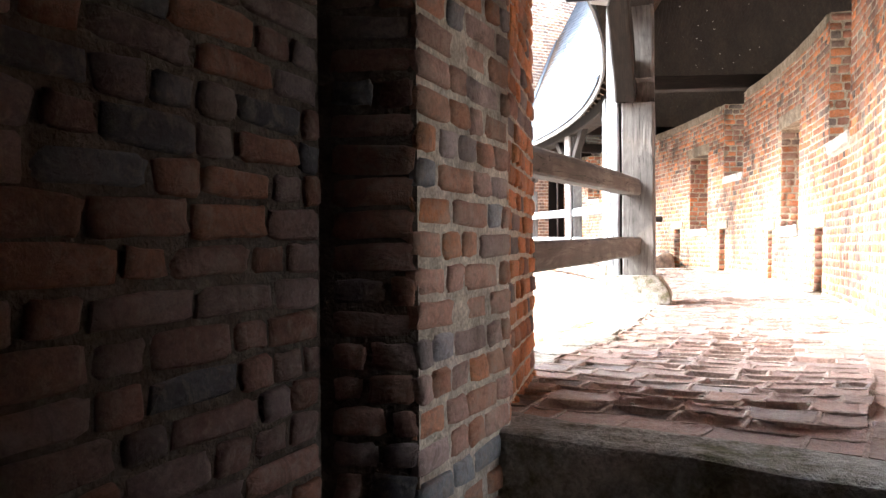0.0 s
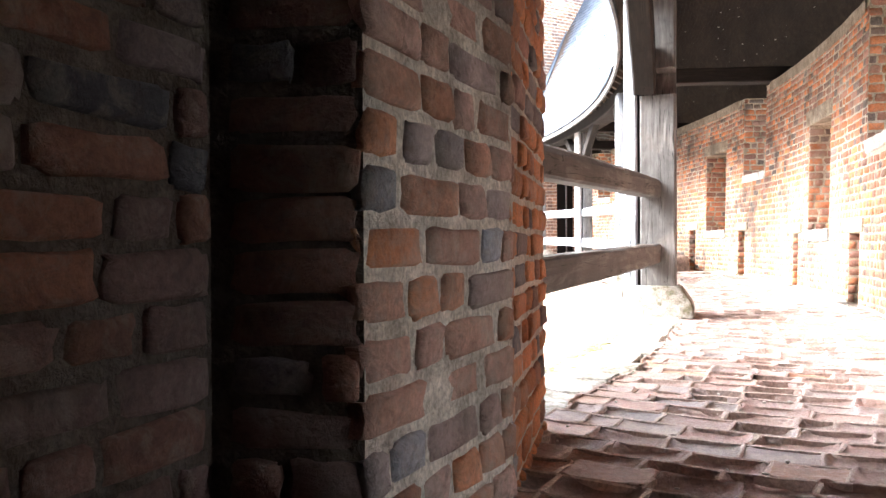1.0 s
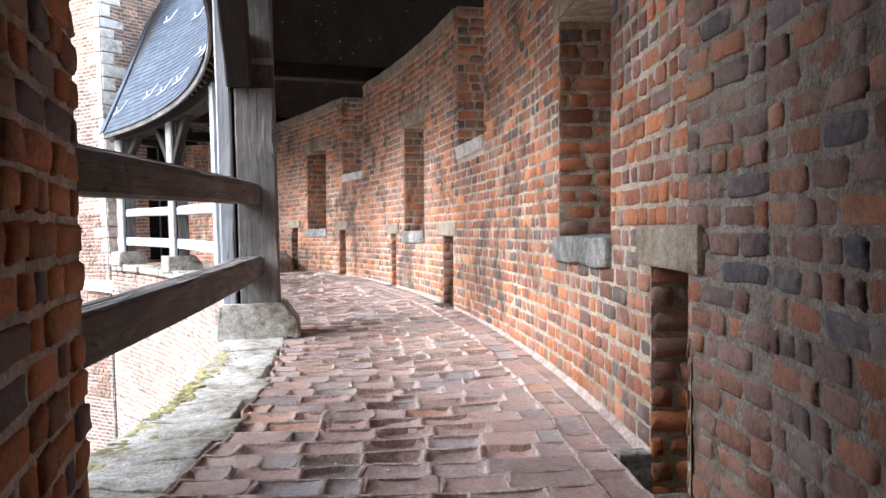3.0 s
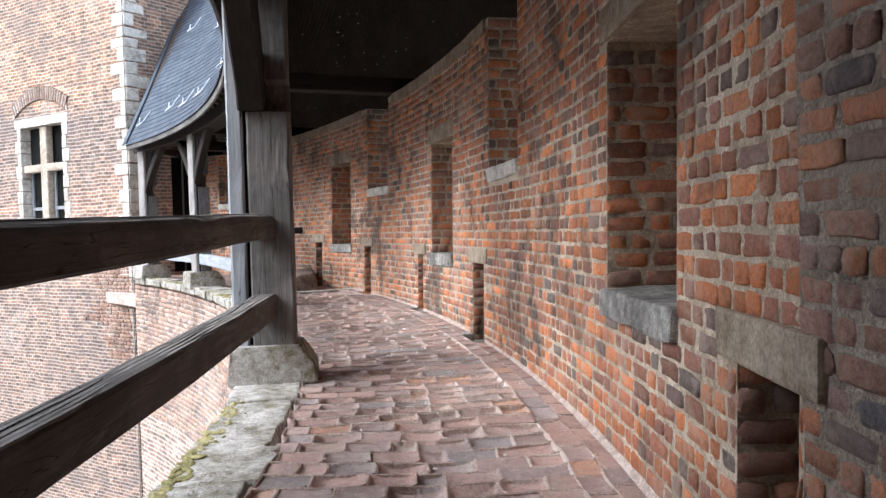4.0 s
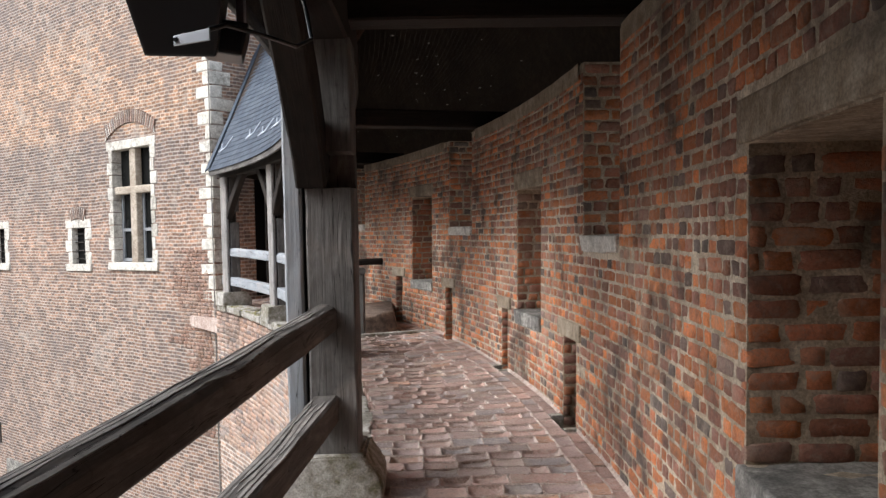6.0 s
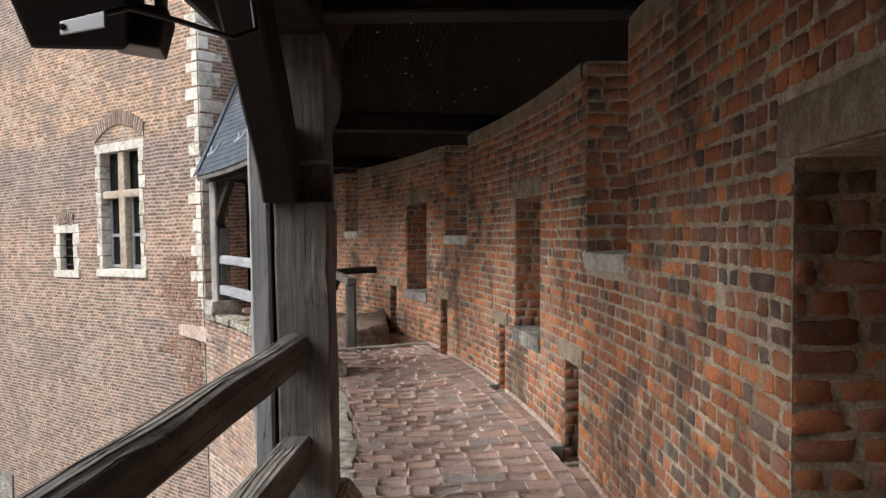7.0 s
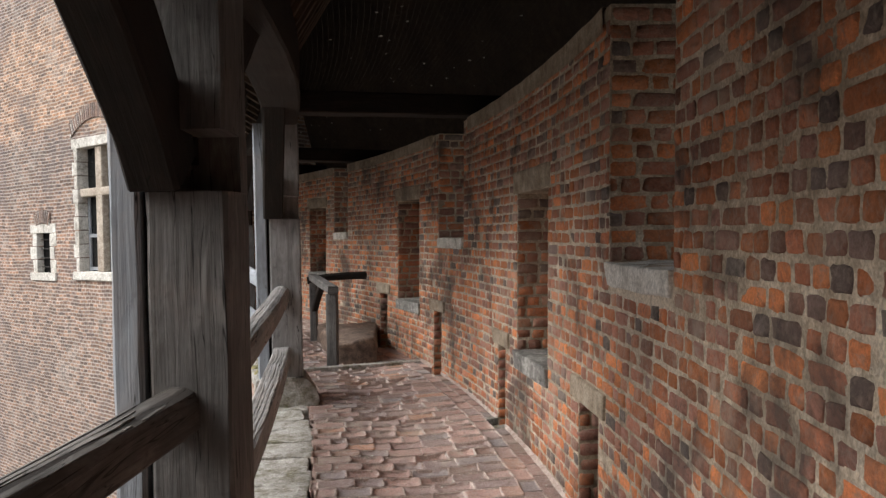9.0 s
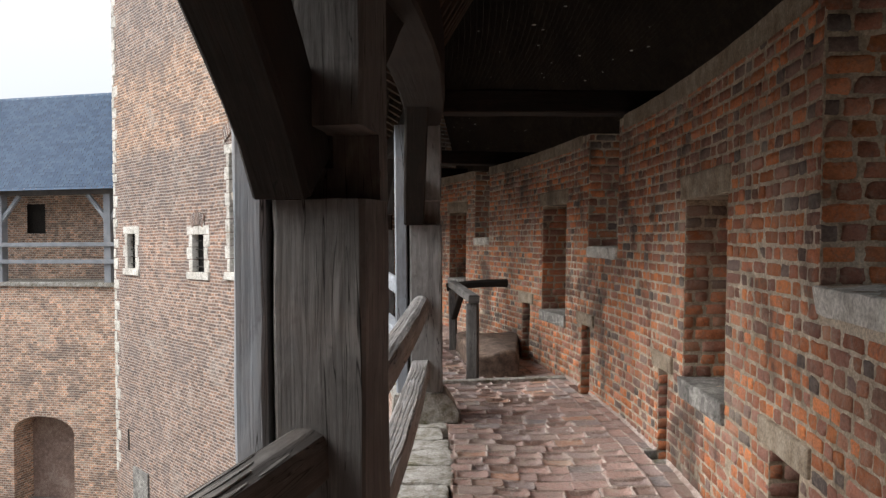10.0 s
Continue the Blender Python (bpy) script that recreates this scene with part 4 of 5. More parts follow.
def gallery_post(a):
    """An oak post on a stone plinth, split by a long crack, with a brace to each side."""
    z0 = floor_z(a)
    rm = 18.78
    pw = PW if a < 20 else 0.25        # the far posts are slimmer
    base = P(a + 0.45, rm, z0)
    plinth = thing("stone_plinth", base, "grey weathered stone plinth under an oak gallery post", "plinth", "post plinths")
    m = turned(a, rm, 0)
    w = 0.31
    bm = bmesh.new()
    outline = [(-0.25, -0.02), (w, -0.02), (w, 0.09), (w - 0.03, 0.13), (w - 0.10, 0.235), (-0.23, 0.235)]
    ends = [[bm.verts.new(m @ Vector((x, y, z0 + z))) for x, z in outline] for y in (-0.07, 0.40)]
    bm.faces.new(ends[0])
    bm.faces.new(ends[1])
    for k in range(6):
        bm.faces.new((ends[0][k], ends[0][(k + 1) % 6], ends[1][(k + 1) % 6], ends[1][k]))
    bmesh.ops.bevel(bm, geom=bm.edges[:], offset=0.012, segments=2, affect="EDGES")
    bmesh.ops.subdivide_edges(bm, edges=[e for e in bm.edges if e.calc_length() > 0.09], cuts=3, use_grid_fill=True)
    for vv in bm.verts:
        vv.co += noise.noise_vector(vv.co * 9) * 0.009 + noise.noise_vector(vv.co * 31) * 0.006
    part("plinth_block", bm, KERB, plinth)
    top = 2.55
    post = thing("gallery_post", P(a + 0.45, rm, z0 + 0.235), "weathered grey oak gallery post split by a long crack", "post", "gallery posts")
    zb = z0 + 0.236
    crack = -0.10 if a < 20 else -0.06

    def bar(name, x0, x1, y0, y1, material, label="", cc=0.012, ztop=top):
        outline = chamfer(x0, x1, y0, y1, cc)
        zs = [zb + (ztop - zb) * k / 10 for k in range(11)]
        if name == "post_shaft":
            zs = sorted([z for z in zs if not 1.66 < z < 1.98] + [1.715, 1.72, 1.915, 1.92])
        path = [m @ Vector((0, 0, z)) for z in zs]
        notch = [0.19 if name == "post_shaft" and 1.718 < z < 1.918 else 0.0 for z in zs]
        bm = bmesh.new()
        uvl = bm.loops.layers.uv.new("UVMap")
        rnd = random.Random(int(a * 10) + int(x0 * 100))
        rings = [[bm.verts.new(p + m.to_3x3() @ Vector((x + rnd.uniform(-0.003, 0.003), max(y, cut_) + rnd.uniform(-0.003, 0.003), 0))) for x, y in outline] for p, cut_ in zip(path, notch)]
        peri = [0.0]
        for k in range(8):
            p, q2 = outline[k], outline[(k + 1) % 8]
            peri.append(peri[-1] + math.hypot(q2[0] - p[0], q2[1] - p[1]))
        for i in range(len(path) - 1):
            for k in range(8):
                f = bm.faces.new((rings[i][k], rings[i][(k + 1) % 8], rings[i + 1][(k + 1) % 8], rings[i + 1][k]))
                for lp, (d, s) in zip(f.loops, ((path[i].z, peri[k]), (path[i].z, peri[k + 1]), (path[i + 1].z, peri[k + 1]), (path[i + 1].z, peri[k]))):
                    lp[uvl].uv = (d + a, s + a)
        bm.faces.new(rings[0])
        bm.faces.new(rings[-1])
        return part(name, bm, material, post, label)
    # second post paler: the light it stands in is in its tone
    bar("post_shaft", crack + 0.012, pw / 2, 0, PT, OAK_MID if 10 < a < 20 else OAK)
    # courtyard side of the post, coloured with the sky's light on it
    bar("post_flank", -pw / 2 - (0.03 if a < 20 else 0.0), crack - 0.010, 0.0, PT, OAK_GREY if a < 20 else OAK_MID, "weathered flank of the post, paler and bluer as if lit by the sky")
    bar("post_heart", crack - 0.03, crack + 0.03, 0.06, PT - 0.03, OAK_SHADED, cc=0.004)
    # braces, curved, along the plate
    for sgn, y0 in ((-1, 0.02), (1, PT - 0.02)):
        if sgn > 0 and a > 36:
            continue
        path = []
        for k in range(11):
            t = k / 10
            run = 1.05 * t
            rise = 1.79 + (top - 1.62) * (0.25 * t + 0.75 * t ** 0.75)
            path.append(m @ Vector((-0.05, y0 + sgn * (run - 0.05), rise - z0 * 0 + 0.0)))
        bm = sweep(path, rect(0.17, 0.26, 0.014) if a < 20 else rect(0.11, 0.14, 0.01), ups=tuple(m.to_3x3() @ Vector((0, -sgn, 0.3))), seed=int(a) + sgn, wob=0.002)
        part("brace", bm, OAK_SHADED, post, "curved oak brace, darkened for the shade under the roof")
    return post


for a in POSTS:
    gallery_post(a)


def arc_path(a0, a1, r, z, n=14, bow=0.0):
    return [P(a0 + (a1 - a0) * k / n, r + bow * math.sin(math.pi * k / n), (z(a0 + (a1 - a0) * k / n) if callable(z) else z)) for k in range(n + 1)]


def round_top(w, h):
    x, y = w / 2, h / 2
    return [(-x + 0.012, -y), (x - 0.012, -y), (x, -y + 0.012), (x, y - 0.045), (x - 0.014, y - 0.016), (x - 0.045, y), (-x + 0.045, y), (-x + 0.014, y - 0.016), (-x, y - 0.045), (-x, -y + 0.012)]


def chord(a0, a1, r, z0, z1, bow=0.0, n=10):
    """A straight timber between two posts, a little bowed."""
    p, q_ = P(a0, r, z0), P(a1, r, z1)
    out = (P((a0 + a1) / 2, 1, 0) - P((a0 + a1) / 2, 0, 0))
    return [p.lerp(q_, k / n) + out * bow * math.sin(math.pi * k / n) for k in range(n + 1)]


def weathered_top(path, half, top, seed):
    """Silvered splinters along the top of a rail, parted by long drying cracks."""
    rnd = random.Random(seed)
    v, f, uv = [], [], []
    count = 5
    pts = [path[int(k)].lerp(path[min(int(k) + 1, len(path) - 1)], k - int(k)) for k in np.linspace(0, len(path) - 1.001, 70)]
    for i in range(count):
        x0, x1 = half * (2 * i / count - 1), half * (2 * (i + 1) / count - 1)
        k = rnd.randint(0, 3)
        while k < 63:
            e = min(rnd.randint(64, 67), k + rnd.randint(9, 30))
            gap, lift, b = rnd.uniform(0.0008, 0.003), rnd.uniform(0.001, 0.0035), len(v)
            for q_ in range(k, e + 1):
                t = (pts[min(q_ + 1, 69)] - pts[max(q_ - 1, 0)]).normalized()
                side = t.cross(Vector((0, 0, 1))).normalized()
                up = side.cross(t)
                w = 0.012 * noise.noise((q_ * 0.09, seed, i * 0.5)) + 0.002 * noise.noise((q_ * 0.6, seed, i * 3.0))
                thin = min(1.0, (q_ - k + 0.4) / 3, (e - q_ + 0.4) / 3)
                xm = (x0 + x1) / 2 + w
                hw = ((x1 - x0) / 2 - gap) * thin
                for x, dy in ((xm - hw, -0.012), (xm - hw * 0.8, lift), (xm + hw * 0.8, lift + 0.001), (xm + hw, -0.012)):
                    v.append(tuple(pts[q_] + side * x + up * (top(abs(x)) + dy)))
                    uv.append((q_ * 0.06 + seed, x + seed))
            for q_ in range(e - k):
                for j in range(3):
                    f.append((b + 4 * q_ + j, b + 4 * q_ + j + 1, b + 4 * q_ + 5 + j, b + 4 * q_ + 4 + j))
            k = e + rnd.randint(0, 1)
    return from_arrays(v, f, uv)


RAIL_ENDS = [(-7.6, 4.14)] + [(POSTS[k] + 0.5, POSTS[k + 1] + 0.1) for k in range(3)] + [(POSTS[3] + 0.5, 37.9)]
for k, (a0, a1) in enumerate(RAIL_ENDS):
    near = k == 0
    wood = OAK_RAIL if k == 0 else OAK_MID if k == 1 else OAK_GREY
    railing = thing("gallery_railing", P((a0 + a1) / 2, 18.785, floor_z((a0 + a1) / 2)), "two weathered oak rails between gallery posts" if near else "two grey oak rails between gallery posts", "railing", "gallery railings")
    z_top = (0.895, 0.995) if near else (floor_z(a0) + 0.97, floor_z(a1) + 0.97)
    bm = sweep(chord(a0, a1, 18.785, *z_top, 0.02), round_top(0.135, 0.15), seed=50 + k, wob=0.0025)
    top_rail = part("top_rail", bm, wood, railing, "rounded oak top rail")
    z_low = (0.415, 0.482) if near else (floor_z(a0) + 0.43, floor_z(a1) + 0.43)
    bm = sweep(chord(a0, a1, 18.78, *z_low, 0.025), rect(0.14, 0.155, 0.012), seed=60 + k, wob=0.003)
    lower_rail = part("lower_rail", bm, wood, railing, "squared oak rail, cracked on top")
    if k < 2:
        part("weathered_top", weathered_top(chord(a0, a1, 18.785, *z_top, 0.02), 0.056, lambda x: float(np.interp(x, (0.0, 0.0225, 0.0535, 0.0675), (0.0745, 0.0745, 0.0585, 0.029))), 3 + k), OAK_SPLIT, top_rail, "silvered, cracked top of the rail")
        part("weathered_top", weathered_top(chord(a0, a1, 18.78, *z_low, 0.025), 0.062, lambda x: 0.077, 5 + k), OAK_SPLIT, lower_rail, "silvered, cracked top of the rail")

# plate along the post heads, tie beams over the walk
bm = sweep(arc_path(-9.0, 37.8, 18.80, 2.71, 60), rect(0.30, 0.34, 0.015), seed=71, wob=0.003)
tagged(part("wall_plate", bm, OAK_SHADED), "oak plate beam along the heads of the posts, darkened as shaded", "beam")
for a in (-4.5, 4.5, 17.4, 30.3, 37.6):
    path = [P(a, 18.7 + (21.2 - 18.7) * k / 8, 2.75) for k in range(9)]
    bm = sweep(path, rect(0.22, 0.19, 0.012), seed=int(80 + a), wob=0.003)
    tagged(part("tie_beam", bm, OAK_SHADED), "oak tie beam across the walk, darkened as shaded", "beam", "tie beams")

# ---- roof over the walk ----
EAVE, RIDGE = (18.42, 2.66), (20.85, 6.65)
SLATE, sn, sl, sb = mat("slate", 0.68)
sb.inputs["Specular IOR Level"].default_value = 0.3
rnd_isl = sn.new("ShaderNodeNewGeometry").outputs["Random Per Island"]
scol = ramp(sn, sl, rnd_isl, [(0.0, (0.034, 0.047, 0.07)), (0.35, (0.043, 0.058, 0.083)), (0.7, (0.05, 0.068, 0.096)), (1.0, (0.065, 0.083, 0.11))])
spos = place(sn)
scol = mix(sn, sl, scol, (0.12, 0.14, 0.165), span(sn, sl, tex_noise(sn, sl, 3, 5, 0.65, spos), 0.5, 0.75, 0.0, 0.5))
sl.new(scol, sb.inputs["Base Color"])
relief(sn, sl, sb, tex_noise(sn, sl, 40, 4, 0.6, spos), 0.4, 0.006)


def roof_pt(a, t, lift=0.0):
    """A point of the inner slope: t from the eave to the ridge; lift out of the slope."""
    a = min(a, 37.0 + 6.0 * max(t, 0))
    dr, dz = RIDGE[0] - EAVE[0], RIDGE[1] - EAVE[1]
    ln = math.hypot(dr, dz)
    return P(a, EAVE[0] + dr * t - lift * dz / ln, EAVE[1] + dz * t + lift * dr / ln)


SLOPE = math.hypot(RIDGE[0] - EAVE[0], RIDGE[1] - EAVE[1])
rb = bmesh.new()
NR = 64
a_lo, a_hi = -10.5, 43.0
grid = [[rb.verts.new(roof_pt(a_lo + (a_hi - a_lo) * k / NR, t)) for t in (0, 1)] + [rb.verts.new(P(a_lo + (a_hi - a_lo) * k / NR, 22.2, 2.4))] for k in range(NR + 1)]
grid2 = [[rb.verts.new(roof_pt(a_lo + (a_hi - a_lo) * k / NR, t, -0.03)) for t in (0, 0.985)] + [rb.verts.new(P(a_lo + (a_hi - a_lo) * k / NR, 22.15, 2.4))] for k in range(NR + 1)]
for k in range(NR):
    for j in range(2):
        rb.faces.new((grid[k][j], grid[k + 1][j], grid[k + 1][j + 1], grid[k][j + 1]))
        rb.faces.new((grid2[k][j], grid2[k][j + 1], grid2[k + 1][j + 1], grid2[k + 1][j]))
for g2, g1 in ((grid, grid2),):
    for k in range(NR):
        rb.faces.new((g2[k][0], g1[k][0], g1[k + 1][0], g2[k + 1][0]))
for k in (0, NR):
    rb.faces.new((grid[k][0], grid[k][1], grid[k][2]))
# boards near-black: the shade under the roof is in their colour
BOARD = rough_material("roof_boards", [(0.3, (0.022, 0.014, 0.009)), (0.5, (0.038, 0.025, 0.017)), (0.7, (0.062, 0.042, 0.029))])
roof = structure("roof", rb, BOARD, "boarded underside of the steep gallery roof, shade in its colour", "roof")
# slates: overlapping courses, each slate its own island
sv, sf = [], []
rng = np.random.default_rng(77)
rows_n = int(SLOPE / 0.115)
for j in range(rows_n):
    t0, t1 = j / rows_n, (j + 1.25) / rows_n
    rr = EAVE[0] + (RIDGE[0] - EAVE[0]) * t0
    w = 0.2 / (math.pi / 180 * rr)
    a = 14.0 + (j % 2) * w / 2
    while a < 36.8 + 6.0 * t0:
        b = len(sv)
        j1, j2 = rng.uniform(0, 0.004, 2)
        for aa, tt, lf in ((a + 0.01, t0 - 0.003, 0.012 + j1), (a + w - 0.01, t0 - 0.003, 0.012 + j2), (a + w - 0.01, t1, 0.005), (a + 0.01, t1, 0.005), (a + 0.01, t0 - 0.003, 0.006), (a + w - 0.01, t0 - 0.003, 0.006)):
            sv.append(tuple(roof_pt(aa, tt, lf)))
        sf += [(b, b + 1, b + 2, b + 3), (b + 4, b + 5, b + 1, b)]
        a += w
tagged(part("slates", from_arrays(sv, sf), SLATE, roof, "blue-grey slates"), kind="stuff")
RAFTER = wood_material("rafter_oak", (0.17, 0.125, 0.09), (0.105, 0.075, 0.054), (0.05, 0.036, 0.026))
for k in range(42):
    a = -6 + k * 1.03
    path = [roof_pt(a, 0.03 + 0.95 * i / 4, -0.10) for i in range(5)]
    bm = sweep(path, rect(0.085, 0.12, 0.006), ups=tuple(P(a, 1, 0) - P(a, 0, 0)), seed=k)
    part("rafter", bm, RAFTER, roof)
bm = sweep([roof_pt(a_lo + (a_hi - a_lo) * k / 60, -0.004, -0.035) for k in range(61)], rect(0.03, 0.11, 0.004), seed=90)
part("eave_board", bm, OAK, roof, "grey weathered eaves board")

# ---- the brick tower across the courtyard ----
MULLION_STONE = rough_material("mullion_stone", [(0.3, (0.26, 0.215, 0.17)), (0.5, (0.40, 0.345, 0.28)), (0.7, (0.52, 0.46, 0.39))], (2.0, 12.0, 60.0))
TX, TY = -7.0, 18.82
TU, TN = Vector((0.814, -0.581, 0)), Vector((-0.581, -0.814, 0))


def tower(u, d, z):
    p = Vector((TX, TY, 0)) + TU * u + TN * d
    return Vector((p.x, p.y, z))


U0, U1, TTOP = -9.1, 2.05, 15.0
WIN = (-1.72, -0.13, 0.92, 3.47)
SMALL = [(-3.68, -3.0, 0.86, 1.74), (-8.02, -7.36, 0.84, 1.80)]
holes = [WIN, *SMALL]
v, f, uv = sheet(lambda u, z: tuple(tower(u, 0, z)), [U0, -6, -3, 0, U1], [GROUND - 0.4, -3, 0, 4, 8, TTOP], holes)
for h in holes:
    b = len(v)
    for u in (h[0], h[1]):
        for z in (h[2], h[3]):
            for d in (0, -0.5):
                v.append(tuple(tower(u, d, z)))
                uv.append((u - d, z))
    f += [(b, b + 1, b + 3, b + 2), (b + 4, b + 6, b + 7, b + 5), (b, b + 4, b + 5, b + 1), (b + 2, b + 3, b + 7, b + 6)]
b = len(v)
for u, d, w in ((U0, 0, U0), (U0, -8, U0 - 8), (U1, -8, U1 + 8), (U1, 0, U1)):
    for z in (GROUND - 0.4, TTOP):
        v.append(tuple(tower(u, d, z)))
        uv.append((w, z))
f += [(b, b + 2, b + 3, b + 1), (b + 2, b + 4, b + 5, b + 3), (b + 4, b + 6, b + 7, b + 5), (b + 1, b + 3, b + 5, b + 7)]
brick_tower = thing("brick_tower", tower(-3.5, -4, GROUND), "tall weathered brick castle tower with pale stone quoins", "tower")
tower_wall = part("wall", from_arrays(v, f, uv), TOWER_BRICK, brick_tower)
rng = np.random.default_rng(99)
z, k = 0.15, 0
while z < TTOP:
    hgt = rng.uniform(0.2, 0.3)
    lw, rw = ((0.2, 0.5) if k % 2 else (0.42, 0.26))
    lw, rw = lw * rng.uniform(0.8, 1.2), rw * rng.uniform(0.8, 1.2)
    part("quoin", box_bm(tower, U1 - lw, U1 + 0.012, -rw, 0.014, z + 0.012, z + hgt - 0.012, 0.02, 0.012, k), STONE, brick_tower, "pale stone quoin" if k == 0 else "")
    z, k = z + hgt, k + 1
z = -5.0
while z < TTOP:
    hgt = rng.uniform(0.25, 0.36)
    lw = (0.18 if k % 2 else 0.36) * rng.uniform(0.8, 1.2)
    part("quoin", box_bm(tower, U0 - 0.012, U0 + lw, -0.3, 0.014, z + 0.012, z + hgt - 0.012, 0.02, 0.012, k), STONE, brick_tower)
    z, k = z + hgt, k + 1
# near-black colour stands for the unlit rooms behind panes and doorway
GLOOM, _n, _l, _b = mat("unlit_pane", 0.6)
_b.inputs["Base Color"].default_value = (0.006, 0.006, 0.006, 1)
_b.inputs["Specular IOR Level"].default_value = 0.06
GLASS, gn, gl, gb = mat("old_glass", 0.12)
gb.inputs["Base Color"].default_value = (0.012, 0.013, 0.013, 1)
gb.inputs["Specular IOR Level"].default_value = 0.1
gl.new(span(gn, gl, tex_noise(gn, gl, 5, 3, 0.5, place(gn)), 0.3, 0.7, 0.05, 0.3), gb.inputs["Roughness"])


def stone_ring(parent, h, wide, seed):
    """Toothed stone surround of an opening."""
    rnd = random.Random(seed)
    u0, u1, z0, z1 = h
    part("sill", box_bm(tower, u0 - wide, u1 + wide, -0.3, 0.05, z0 - 0.17, z0 + 0.004, 0.015, 0.008, seed), STONE, parent)
    part("head", box_bm(tower, u0 - wide, u1 + wide, -0.3, 0.016, z1 - 0.004, z1 + 0.19, 0.015, 0.008, seed + 1), STONE, parent)
    cnt = max(3, round((z1 - z0) / 0.3))
    for k in range(cnt):
        za, zb = z0 + (z1 - z0) * k / cnt, z0 + (z1 - z0) * (k + 1) / cnt
        for sd_ in (0, 1):
            w = wide * (1.0 if (k + sd_) % 2 else 0.6) * rnd.uniform(0.85, 1.15)
            e = (u0 - w, u0 + 0.02) if sd_ == 0 else (u1 - 0.02, u1 + w)
            part("jamb_stone", box_bm(tower, *e, -0.3, 0.014, za + 0.008, zb - 0.008, 0.014, 0.008, seed + k), STONE, parent)


window = part("window", box_bm(tower, WIN[0] + 0.02, WIN[1] - 0.02, -0.24, -0.22, WIN[2], WIN[3]), GLASS, brick_tower, "mullioned cross window with pale stone frame")
stone_ring(window, WIN, 0.21, 200)
um = -0.94
part("mullion", box_bm(tower, um - 0.125, um + 0.125, -0.21, -0.04, WIN[2], WIN[3], 0.035, 0.004, 1), MULLION_STONE, window, "tan stone mullion")
part("transom", box_bm(tower, WIN[0], WIN[1], -0.198, -0.035, 2.46, 2.63, 0.03, 0.004, 2), MULLION_STONE, window, "tan stone transom")
for u0, u1 in ((WIN[0] + 0.05, um - 0.14), (um + 0.14, WIN[1] - 0.05)):
    part("casement", box_bm(tower, u0, u0 + 0.07, -0.215, -0.18, WIN[2], 2.48), OAK_GREY, window)
    part("casement", box_bm(tower, u1 - 0.06, u1, -0.215, -0.18, WIN[2], 2.48), OAK_GREY, window)
    part("casement", box_bm(tower, u0, u1, -0.212, -0.178, 1.62, 1.69), OAK_GREY, window)
    part("casement", box_bm(tower, u0, u1, -0.212, -0.178, WIN[2] + 0.02, WIN[2] + 0.09), OAK_GREY, window)
for k, h in enumerate(SMALL):
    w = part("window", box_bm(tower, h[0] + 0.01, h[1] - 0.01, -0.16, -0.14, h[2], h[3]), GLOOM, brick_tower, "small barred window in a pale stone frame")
    stone_ring(w, h, 0.26, 230 + 10 * k)
    for j in range(4):
        z = h[2] + 0.12 + j * 0.2
        part("iron_bar", box_bm(tower, h[0], h[1], -0.11, -0.09, z, z + 0.022), DARK, w)


ARCH_BRICK = brick_material("arch_brick", [(0.0, (0.20, 0.145, 0.125)), (0.4, (0.28, 0.18, 0.14)), (0.7, (0.17, 0.135, 0.125)), (1.0, (0.32, 0.215, 0.165))], False, (0.5, 0.45, 0.4), 0.4, lime=0.3)


def relieving_arch(uc, z, half, rise, count):
    """A shallow arch of upright bricks, bedded in pale mortar, over a window."""
    bed = [tower(uc + (k / 12 * 2 - 1) * half * 0.99, d, z + rise * (1 - (k / 12 * 2 - 1) ** 2) + e) for d, e in ((0.022, 0.135), (0.022, -0.135), (-0.01, 0.135), (-0.01, -0.135)) for k in range(13)]
    part("arch_mortar", from_arrays(bed, [(x + k, x + k + 1, y + k + 1, y + k) for x, y in ((0, 13), (26, 0), (13, 39)) for k in range(12)]), STONE, brick_tower, "pale mortar bed of a brick arch")
    for k in range(count):
        t = (k + 0.5) / count * 2 - 1
        u, zz, tilt = uc + t * half, z + rise * (1 - t * t), -t * 24
        m = Matrix.Translation(tower(u, 0.0, zz)) @ Matrix((TU, -TN, Vector((0, 0, 1)))).transposed().to_4x4() @ pose(0, 0, 0, 0, -tilt, 0)
        fr = lambda x, y, w: m @ Vector((x, y, w))
        part("voussoir", box_bm(fr, -half / count * 0.64, half / count * 0.64, -0.036, 0.05, -0.145, 0.145, 0.006, 0.003, k), ARCH_BRICK, brick_tower)


relieving_arch(-0.93, 3.84, 1.02, 0.33, 24)
relieving_arch(-3.34, 2.03, 0.36, 0.08, 9)
part("iron_anchor", box_bm(tower, -8.1, -8.04, 0.0, 0.03, -4.2, -3.62, 0.006), DARK, brick_tower, "black wrought-iron wall anchor")
part("door", box_bm(tower, -7.68, -6.6, 0.0, 0.05, GROUND, -4.55, 0.01), GREY_STONE, brick_tower, "plain pale grey door leaf")

# band of newer, redder bricks with open joints beside the corner
rng = np.random.default_rng(61)
patch_q = []
for k in range(50):
    z = -2.6 + 0.076 * k
    u = (1.05 if k < 24 else 0.7) + 0.7 * noise.noise((k * 0.17, 3.0, 0.5)) + rng.uniform(-0.22, 0.22)
    while u < 1.84:
        e = u + rng.uniform(0.09, 0.17)
        patch_q.append((u + 0.008, min(e, 1.95) - 0.008, z + 0.006, z + 0.07))
        u = e


